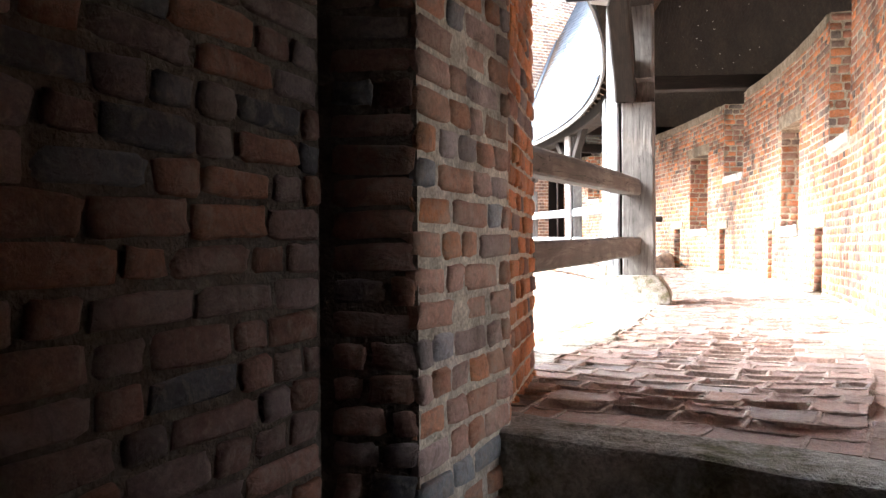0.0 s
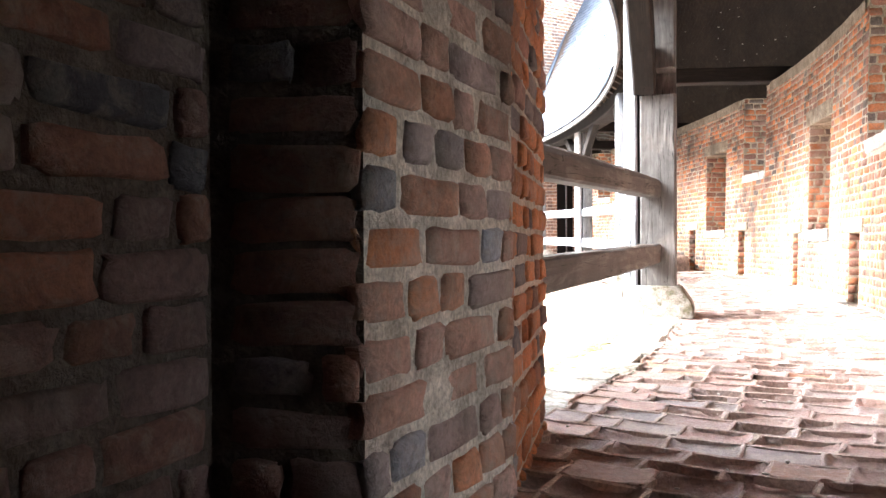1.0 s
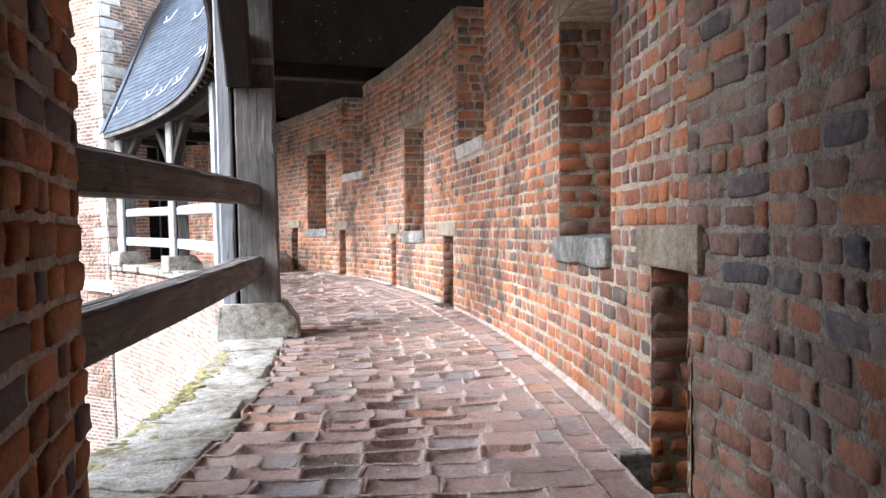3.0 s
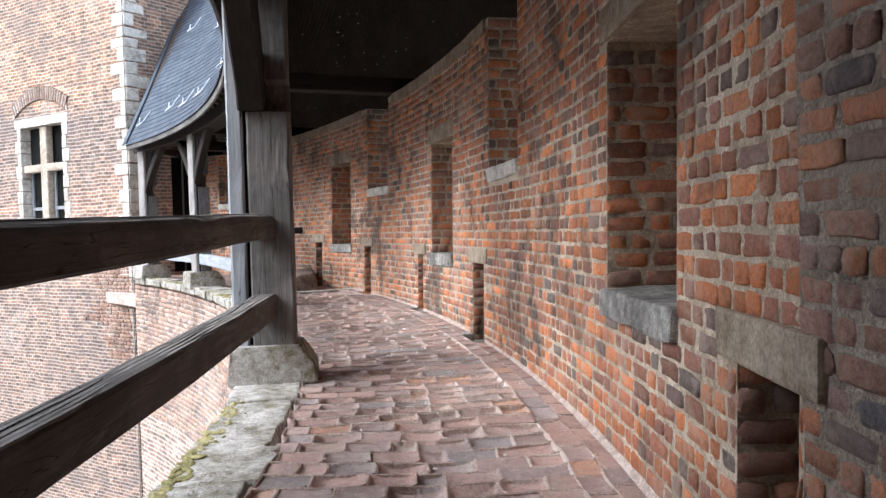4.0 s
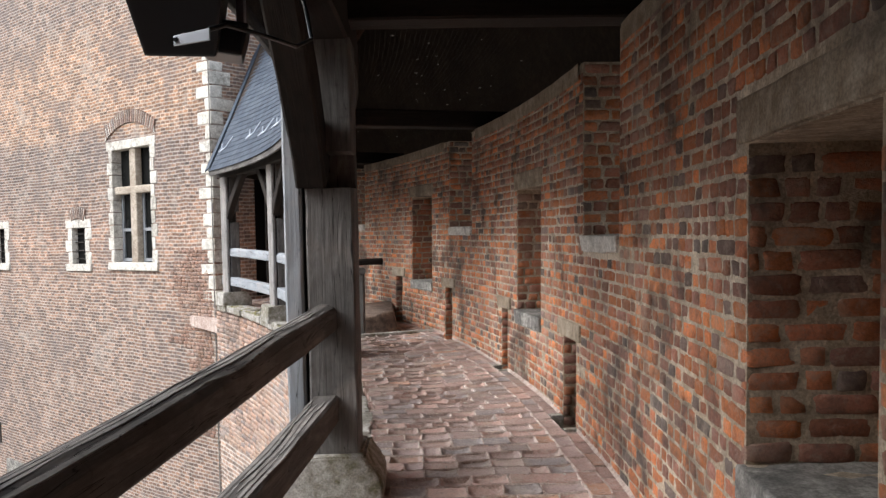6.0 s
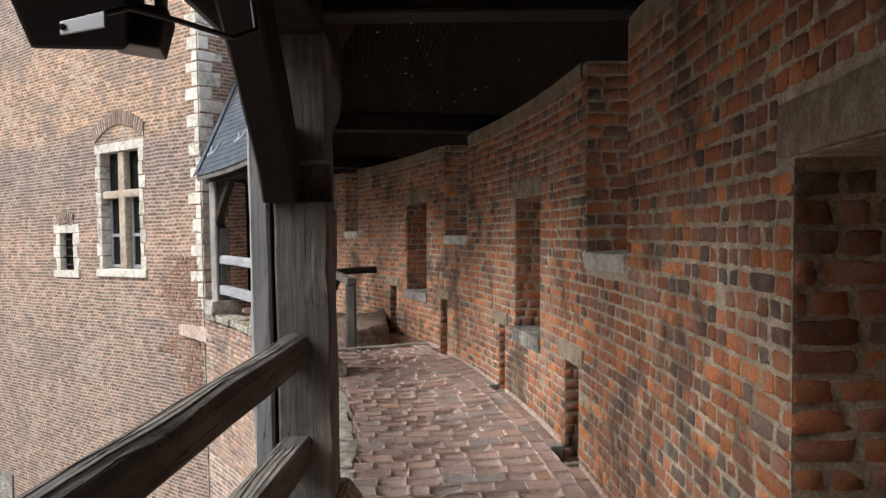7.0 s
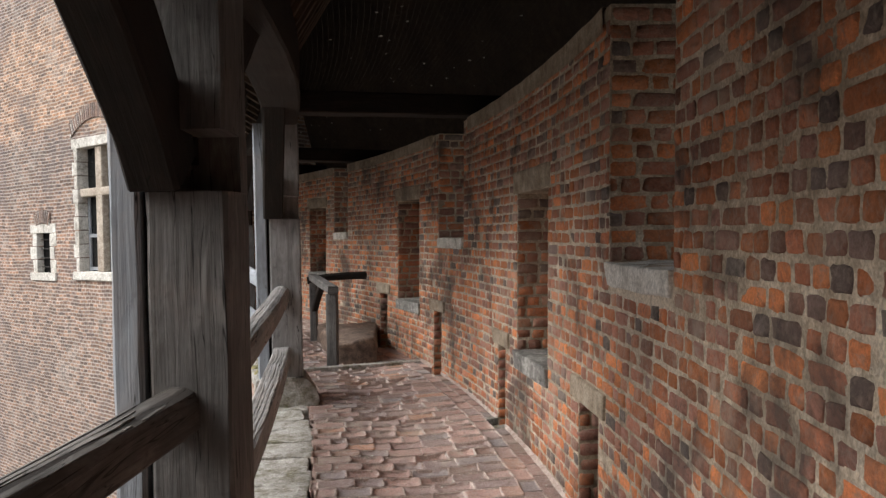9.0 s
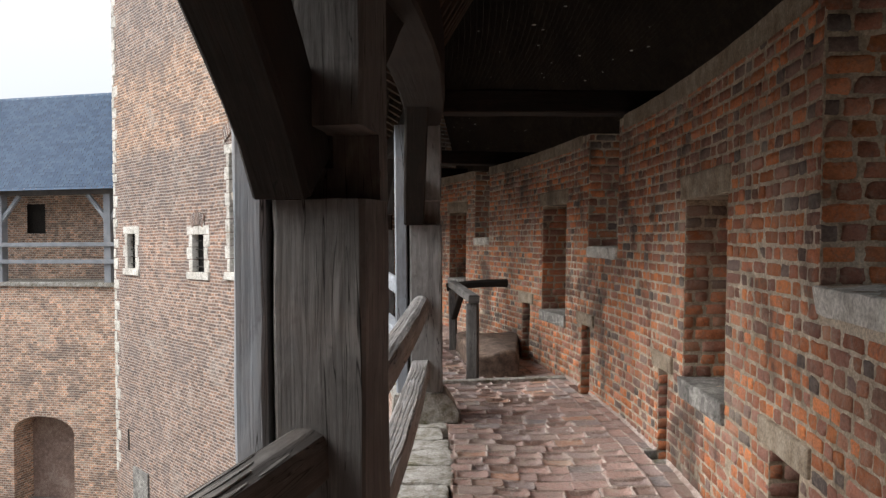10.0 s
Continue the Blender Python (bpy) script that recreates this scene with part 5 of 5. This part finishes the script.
def on_tower(s_, z, d):
    return np.stack([TX + TU.x * s_ + TN.x * d, TY + TU.y * s_ + TN.y * d, z + 0 * s_], -1)


NEW_BRICK = brick_material("repair_brick", [(0.0, (0.30, 0.165, 0.115)), (0.4, (0.24, 0.145, 0.115)), (0.7, (0.33, 0.20, 0.14)), (1.0, (0.17, 0.12, 0.11))], True, lime=0.3)
tagged(part("brickwork", brick_mesh(np.array(patch_q).T, on_tower, rng, round_=0.006, proud=0.006), NEW_BRICK, brick_tower, "band of redder repair bricks"), kind="stuff")
for ob_ in brick_tower.children:
    if ob_.name.startswith("brickwork"):
        ob_.matrix_parent_inverse = Matrix.Translation(TN * 0.012) @ ob_.matrix_parent_inverse
part("conductor", sweep([tower(U1 + 0.03, 0.05, z) for z in (6.0, 3.0, 0.0, -3.0, GROUND)], [(0.012 * math.cos(k * math.pi / 3), 0.012 * math.sin(k * math.pi / 3)) for k in range(6)], ups=(1, 0, 0)), GREY_STONE, brick_tower, "thin lightning conductor down the corner")
# solid near-black box in place of the shade inside a doorway
part("doorway", box_bm(tower, U1 - 0.4, U1 + 0.012, -1.5, -1.02, 0.2, 2.62, 0.004), GLOOM, brick_tower, "near-black panel for the dark of a doorway at the end of the walk")
part("door_post", box_bm(tower, U1 - 0.1, U1 + 0.04, -1.3, -1.27, 0.2, 2.6, 0.004), OAK, brick_tower, "grey oak edge of an open door")

# slate blue deepened, putting the sky's reflection into the base colour
BLUE_SLATE, n_, l_, b_ = mat("blue_slate", 0.62)
b_.inputs["Specular IOR Level"].default_value = 0.3
isl = n_.new("ShaderNodeNewGeometry").outputs["Random Per Island"]
bcol = ramp(n_, l_, isl, [(0.0, (0.022, 0.055, 0.11)), (0.5, (0.03, 0.07, 0.135)), (1.0, (0.042, 0.088, 0.155))])
l_.new(mix(n_, l_, bcol, (0.055, 0.10, 0.16), span(n_, l_, tex_noise(n_, l_, 2.0, 4, 0.6, place(n_)), 0.5, 0.7, 0.0, 0.5)), b_.inputs["Base Color"])

# ---- gallery beyond the tower ----
def fg(u, d, z):
    return Vector((-13.4 - u, 27.45 - d, z))


far_gallery = thing("far_gallery", fg(6, 0, GROUND), "distant rampart gallery with slate roof over brick wall", "building")
ARCH = (5.15, 7.6, GROUND - 0.3, -4.45)
v, f, uv = sheet(lambda u, z: tuple(fg(u, 0, z)), [0, 3, 6, 9, 13], [GROUND - 0.4, -3, 0.12], [ARCH])
b = len(v)
for u in (ARCH[0], ARCH[1]):
    for z in (ARCH[2], ARCH[3]):
        for d in (0, -0.9):
            v.append(tuple(fg(u, d, z)))
            uv.append((u - d, z))
f += [(b, b + 1, b + 3, b + 2), (b + 4, b + 6, b + 7, b + 5), (b + 2, b + 3, b + 7, b + 6)]
for side in (0, 1):
    u_edge = ARCH[side]
    b = len(v)
    v.append(tuple(fg(u_edge, 0, ARCH[3])))
    uv.append((u_edge, ARCH[3]))
    um_, hw_ = (ARCH[0] + ARCH[1]) / 2, (ARCH[1] - ARCH[0]) / 2
    for k in range(9):
        g_ = math.pi / 2 * k / 8
        u_ = um_ + (u_edge - um_) * math.sin(g_)
        z_ = ARCH[3] - 0.55 * (1 - math.cos(g_))
        for d in (0, -0.9):
            v.append(tuple(fg(u_, d, z_)))
            uv.append((u_ - d, z_))
    for k in range(8):
        i0 = b + 1 + 2 * k
        f += [(b, i0, i0 + 2), (i0, i0 + 1, i0 + 3, i0 + 2)]
part("wall", from_arrays(v, f, uv), GALLERY_BRICK, far_gallery)
v, f, uv = sheet(lambda u, z: tuple(fg(u, -1.9, z)), [0, 13], [0.0, 4.0], [(4.3, 4.7, 0.6, 1.2), (7.8, 8.6, 1.9, 3.0)])
part("wall", from_arrays(v, f, uv), GALLERY_BRICK, far_gallery, "shaded brick back wall")
# near-black sheet gives the openings in the back wall their interior dark
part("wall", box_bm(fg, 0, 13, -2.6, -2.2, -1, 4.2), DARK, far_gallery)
part("arch_back", box_bm(fg, ARCH[0] - 0.1, ARCH[1] + 0.1, -1.2, -0.92, GROUND - 0.3, -4.3), COURT_BRICK_PLAIN, far_gallery, "brick back of the blind arch")
part("floor", box_bm(fg, 0, 13, -2.2, 0.12, 0.06, 0.2, 0.02), KERB, far_gallery, "mossy stone edge")
part("rail", box_bm(fg, 0, 13, -0.05, 0.07, 1.42, 1.57, 0.01), OAK_GREY, far_gallery)
part("rail", box_bm(fg, 0, 13, -0.05, 0.07, 0.84, 0.98, 0.01), OAK_GREY, far_gallery)
for u in (3.75, 8.1, 12.4):
    part("post", box_bm(fg, u - 0.13, u + 0.13, -0.28, 0.0, 0.2, 3.3, 0.01), OAK_GREY, far_gallery)
    for sg in (-1, 1):
        bm = sweep([fg(u, -0.1, 2.25), fg(u + sg * 0.8, -0.1, 3.2)], rect(0.12, 0.14, 0.01), seed=3)
        part("brace", bm, OAK_GREY, far_gallery)
part("plate", box_bm(fg, 0, 13, -0.25, 0.05, 3.2, 3.42, 0.01), OAK, far_gallery)
v, f = [], []
rows_f = 34
rngf = np.random.default_rng(5)
for j in range(rows_f):
    z0_, z1_ = 3.35 + 3.6 * j / rows_f, 3.35 + 3.6 * (j + 1.2) / rows_f
    d0_, d1_ = 0.35 - 2.1 * j / rows_f, 0.35 - 2.1 * (j + 1.2) / rows_f
    u = -0.2 * (j % 2) * 0.5
    while u < 13:
        b = len(v)
        v += [tuple(fg(u + 0.005, d0_ + 0.025, z0_)), tuple(fg(u + 0.235, d0_ + 0.025, z0_)), tuple(fg(u + 0.235, d1_, z1_)), tuple(fg(u + 0.005, d1_, z1_))]
        f.append((b, b + 1, b + 2, b + 3))
        u += 0.24
tagged(part("roof", from_arrays(v, f), BLUE_SLATE, far_gallery, "slate roof, blue of the reflected sky in its colour"), kind="stuff")
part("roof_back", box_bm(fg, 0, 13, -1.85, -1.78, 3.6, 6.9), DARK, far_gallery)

# ---- plain walls that close the courtyard ----
v, f, uv = [], [], []
for k in range(61):
    a = 100 + (345 - 100) * k / 60
    for r_, z in ((23.5, GROUND - 0.3), (23.5, 7.5), (24.3, 7.5), (24.3, GROUND - 0.3)):
        v.append(tuple(P(a, r_, z)))
        uv.append((radians(a) * 23.5, z))
for k in range(60):
    for j in range(3):
        f.append((4 * k + j, 4 * k + 4 + j, 4 * k + 5 + j, 4 * k + 1 + j))
structure("wall_ring", from_arrays(v, f, uv), COURT_BRICK, "brick curtain wall round the castle courtyard", "wall")

# ---- smaller things ----
# mortar fillet where wall and paving meet
v, f = [], []
for k in range(121):
    a = -6.0 + 28 * k / 120
    r0_ = R + lean(0)
    w_ = 0.016 + 0.010 * noise.noise((a * 2.1, 0, 3))
    for rr, z in ((r0_ - w_, floor_z(a) - 0.004), (r0_ - w_ * 0.45, floor_z(a) + w_ * 0.35), (r0_ + 0.012, floor_z(a) + w_ * 0.95 + 0.01)):
        v.append(tuple(P(a, rr, z)))
for k in range(120):
    am = -6.0 + 28 * (k + 0.5) / 120
    if any(h[0] - 0.1 < am < h[1] + 0.1 for h in SLITS):
        continue
    for j in range(2):
        f.append((3 * k + j, 3 * k + j + 1, 3 * k + 4 + j, 3 * k + 3 + j))
part("mortar_fillet", from_arrays(v, f), FLOOR_MORTAR, wall_outer, "pale mortar fillet at the foot of the wall")

# stone rims of the drain slits
for k, h in enumerate(SLITS[:3]):
    z = floor_z(h[0])
    for j, (e0, e1, r0, r1) in enumerate(((h[0] - 0.18, h[0] + 0.01, R - 0.108, R - 0.005), (h[1] - 0.01, h[1] + 0.18, R - 0.108, R - 0.005))):
        part("drain_rim", arc_block(e0, e1, r0, r1, z - 0.14, z + 0.006, 0.008, 0.004, 300 + 5 * k + j), KERB, floor, "grey stone rim of a drain")

# block and timber guard rail where the walk steps down
zc = floor_z(23) - 0.04
guard_block = thing("stone_block", (-1.7, 14.0, zc), "low weathered masonry block beside the walk", "block")
bm = block([(-1.74, 13.12, zc - 0.3), (-1.28, 13.2, zc - 0.3), (-1.5, 15.1, zc - 0.3), (-2.45, 15.2, zc - 0.3)], [(-1.76, 13.14, 0.31), (-1.3, 13.23, 0.34), (-1.53, 15.05, 0.34), (-2.42, 15.1, 0.31)], 0.03, 0.01, 9)
bmesh.ops.subdivide_edges(bm, edges=[e for e in bm.edges if e.calc_length() > 0.25], cuts=6, use_grid_fill=True)
for vv in bm.verts:
    vv.co += noise.noise_vector(vv.co * 5) * 0.045 + noise.noise_vector(vv.co * 14) * 0.015
part("masonry", bm, rough_material("dark_masonry", [(0.3, (0.07, 0.05, 0.04)), (0.5, (0.16, 0.115, 0.09)), (0.7, (0.28, 0.20, 0.15))], (2.5, 12, 70)), guard_block, smooth=True)
guard = thing("guard_rail", (-1.7, 12.95, zc), "dark oak guard rail on posts with a brace", "railing")
for name, p0, p1, w, h in (("guard_post", (-1.735, 12.93, zc), (-1.73, 12.93, 0.90), 0.125, 0.12), ("guard_post", (-2.42, 15.02, zc - 0.1), (-2.42, 15.02, 0.95), 0.10, 0.10),
                           ("rail", (-1.70, 12.86, 0.95), (-2.45, 15.1, 0.98), 0.12, 0.09), ("brace", (-2.38, 14.9, 0.55), (-2.12, 14.2, 0.93), 0.08, 0.09)):
    ups = (0, 1, 0) if name == "guard_post" else (0, 0, 1)
    part(name, sweep([Vector(p0).lerp(Vector(p1), k / 4) for k in range(5)], rect(w, h, 0.012), ups=ups, seed=7, wob=0.003), OAK if name != "brace" else OAK_SHADED, guard)
path = [Vector((-2.5, 15.0, 0.94)).lerp(Vector((-1.38, 15.2, 0.98)), k / 8) + Vector((0, 0, 0.03 * math.sin(math.pi * k / 8))) for k in range(9)]
part("rail", sweep(path, rect(0.11, 0.105, 0.03), seed=8, wob=0.004), OAK_SHADED, guard, "dark bowed top rail")

# floodlight under the eaves
LAMP, ln_, ll_, lb_ = mat("black_lacquer", 0.35)
lb_.inputs["Base Color"].default_value = (0.02, 0.024, 0.03, 1)
STEEL, n_, l_, b_ = mat("galvanised_steel", 0.45, 0.6)
b_.inputs["Base Color"].default_value = (0.42, 0.46, 0.52, 1)
flood = thing("floodlight", (-0.98, 4.85, 2.5), "black floodlight on a galvanised bracket under the eaves", "floodlight")
lm = Matrix.Translation((-1.0, 4.78, 2.13)) @ pose(0, 0, 0, 24, 0, 12)


def tapered(m, x, y, z, k):
    lo = [m @ Vector((sx * x * k, sy * y * k, -z)) for sx, sy in ((-1, -1), (1, -1), (1, 1), (-1, 1))]
    hi = [m @ Vector((sx * x, sy * y, z)) for sx, sy in ((-1, -1), (1, -1), (1, 1), (-1, 1))]
    return block(lo, hi, 0.01, 0.0)


part("housing", tapered(lm, 0.14, 0.15, 0.11, 0.72), LAMP, flood)
part("front_frame", tapered(lm @ pose(0, 0, 0.125), 0.155, 0.165, 0.014, 1.0), LAMP, flood)
part("gear_box", tapered(Matrix.Translation((-0.90, 4.86, 2.06)) @ pose(0, 0, 0, 0, 8, 15), 0.07, 0.08, 0.05, 0.85), LAMP, flood)
part("bracket", block([(-0.955, 4.59, 1.985), (-0.845, 4.56, 1.99), (-0.845, 4.568, 1.99), (-0.955, 4.598, 1.985)], [(-0.955, 4.59, 2.012), (-0.845, 4.56, 2.022), (-0.845, 4.568, 2.022), (-0.955, 4.598, 2.012)], 0.001), STEEL, flood, "pale galvanised steel bracket")
part("bolt", tapered(Matrix.Translation((-0.947, 4.588, 2.0)), 0.006, 0.006, 0.006, 1.0), LAMP, flood)
part("hanger", block([(-0.86, 4.85, 2.06), (-0.835, 4.85, 2.06), (-0.835, 4.875, 2.06), (-0.86, 4.875, 2.06)], [(-0.86, 4.85, 2.62), (-0.835, 4.85, 2.62), (-0.835, 4.875, 2.62), (-0.86, 4.875, 2.62)], 0.002), STEEL, flood)
path = [(-0.85, 4.57, 2.02), (-0.82, 4.62, 2.045), (-0.76, 4.75, 2.05), (-0.70, 4.95, 2.06), (-0.68, 5.1, 2.12), (-0.72, 5.2, 2.25), (-0.8, 5.25, 2.56)]
part("cable", sweep(path, [(0.007 * math.cos(k * math.pi / 4), 0.007 * math.sin(k * math.pi / 4)) for k in range(8)], sub=3), LAMP, flood, "black cable")

# bird netting on the tie beams, with crumbs of mortar caught in it
NET, n_, l_, b_ = mat("net_wire", 0.6)
b_.inputs["Base Color"].default_value = (0.022, 0.018, 0.016, 1)
v, f = [], []


def ribbon(pts, w):
    for p, q_ in zip(pts[:-1], pts[1:]):
        sd_ = (q_ - p).cross(Vector((0, 0, 1))).normalized() * w
        b = len(v)
        v.extend([tuple(p - sd_), tuple(p + sd_), tuple(q_ + sd_), tuple(q_ - sd_)])
        f.append((b, b + 1, b + 2, b + 3))


for k in range(360):
    a = 2.0 + k * 0.1
    ribbon([P(a, 18.95, 2.865), P(a + 0.5, 19.7, 2.85), P(a, 20.6, 2.865)], 0.0006)
for k in range(46):
    ribbon([P(2.0 + 36 * i / 40, 18.97 + k * 0.036, 2.862) for i in range(41)], 0.0006)
net = new("netting", from_arrays(v, f))
net.data.materials.append(NET)
tagged(net, "fine rusty wire bird netting below the rafters", "netting", kind="stuff")
CRUMB = rough_material("mortar_crumb", [(0.3, (0.5, 0.48, 0.44)), (0.7, (0.75, 0.73, 0.68))])
bm = bmesh.new()
rnd = random.Random(17)
for k in range(80):
    a, r = rnd.uniform(3, 36), rnd.uniform(19.05, 20.5)
    sz = rnd.uniform(0.003, 0.008)
    bmesh.ops.create_icosphere(bm, subdivisions=1, radius=sz, matrix=Matrix.Translation(P(a, r, 2.868 - sz * 0.4)) @ Matrix.Diagonal((rnd.uniform(0.7, 2.0), 1, 0.6, 1)))
tagged(part("mortar_crumbs", bm, CRUMB), "pale crumbs of mortar lying on the netting", "debris", kind="stuff")
bm = bmesh.new()
for k in range(90):
    a, r = rnd.uniform(-9, 21), rnd.uniform(19.0, 20.4)
    sz = rnd.uniform(0.003, 0.009)
    bmesh.ops.create_icosphere(bm, subdivisions=1, radius=sz, matrix=Matrix.Translation(P(a, r, floor_z(a) - 0.002)) @ Matrix.Diagonal((rnd.uniform(0.7, 1.8), 1, 0.7, 1)))
tagged(part("floor_crumbs", bm, CRUMB), "small pale crumbs scattered on the paving", "debris", kind="stuff")

# roof hooks on the slates
for a, t in ((35.9, 0.10), (31.4, 0.12), (28.4, 0.1), (25.4, 0.10), (23.3, 0.18), (20.2, 0.12), (37.1, 0.6), (31.5, 0.5), (26.0, 0.55), (21.5, 0.45)):
    hook = thing("roof_hook", roof_pt(a, t), "curved galvanised ladder hook on the slates", "roof hook", "roof hooks")
    pts = [roof_pt(a, t + 0.05, 0.02), roof_pt(a, t + 0.025, 0.03)] + [roof_pt(a + 0.32 * (1 - math.cos(g_)), t - 0.026 * math.sin(g_), 0.035 + 0.035 * math.sin(g_)) for g_ in (0.0, 0.4, 0.8, 1.2, 1.6, 2.0, 2.4, 2.8, 3.14)] + [roof_pt(a + 0.66, t + 0.018, 0.07)]
    part("hook", sweep(pts, [(0.011 * math.cos(k * math.pi / 3), 0.011 * math.sin(k * math.pi / 3)) for k in range(6)]), STEEL, hook)
path = [roof_pt(60, t, 0.035) for t in (0.0, 0.25, 0.5, 0.75, 1.0)]
part("flashing", sweep(path, rect(0.16, 0.02, 0.004), ups=tuple(roof_pt(36, 0.5, 1) - roof_pt(36, 0.5, 0))), SLATE, roof, "blue-grey lead flashing")

# moss on the kerb and grass in the joints
bm = bmesh.new()
for k in range(900):
    a = rnd.choice([rnd.uniform(19, 36.5), rnd.uniform(19, 36.5), rnd.uniform(-5, 3.4)])
    r = 18.60 + abs(rnd.gauss(0, 0.13 if a > 18 else 0.04))
    if r > 18.95:
        continue
    sz = rnd.uniform(0.006, 0.026)
    bmesh.ops.create_icosphere(bm, subdivisions=1, radius=sz, matrix=Matrix.Translation(P(a, r, floor_z(a) - 0.012)) @ Matrix.Diagonal((rnd.uniform(0.8, 1.8), rnd.uniform(0.8, 1.8), 0.45, 1)))
for vv in bm.verts:
    vv.co += noise.noise_vector(vv.co * 40) * 0.006
tagged(part("moss", bm, MOSS), "low yellow-green moss cushions along the kerb", "moss", kind="stuff")

# plant growing out of the far wall
bm = bmesh.new()
base = Vector((-13.9, 27.3, -1.4))
for k in range(260):
    d = Vector((rnd.gauss(0, 0.3), rnd.uniform(-0.35, 0.05), rnd.gauss(0, 0.22)))
    c = base + d
    t1 = Vector((rnd.uniform(-1, 1), rnd.uniform(-1, 1), rnd.uniform(-1, 0.3))).normalized()
    t2 = t1.cross(Vector((rnd.uniform(-1, 1), rnd.uniform(-1, 1), 1))).normalized()
    ln2 = rnd.uniform(0.05, 0.11)
    bm.faces.new([bm.verts.new(c + q_) for q_ in (-t1 * ln2, t2 * ln2 * 0.35, t1 * ln2, -t2 * ln2 * 0.35)])
LEAF = rough_material("leaf", [(0.3, (0.035, 0.07, 0.02)), (0.7, (0.09, 0.14, 0.04))])
plant = thing("wall_plant", base, "green weed growing from the brick wall", "plant")
part("leaves", bm, LEAF, plant)
part("stem", sweep([base + Vector((0, 0.12, -0.1)), base + Vector((0, -0.1, 0.0)), base + Vector((0, -0.2, -0.15))], rect(0.02, 0.02, 0.004)), LEAF, plant)


# ---- pieces of walls and floor, one object each ----
for q, to_world, seed, parent, look_, kw in PIECES:
    brick_pieces(q, to_world, np.random.default_rng(seed + 500), parent, "brick", look_, **kw)
tile_meshes = {}
for key, m in TILES:
    if key not in tile_meshes:
        me = from_arrays(*tile_shapes[key])
        me.polygons.foreach_set("use_smooth", [True] * len(me.polygons))
        me.materials.append(FLOOR_BRICK)
        tile_meshes[key] = me
    ob = new("paving_brick", tile_meshes[key])
    ob.parent = floor
    ob.matrix_basis = m
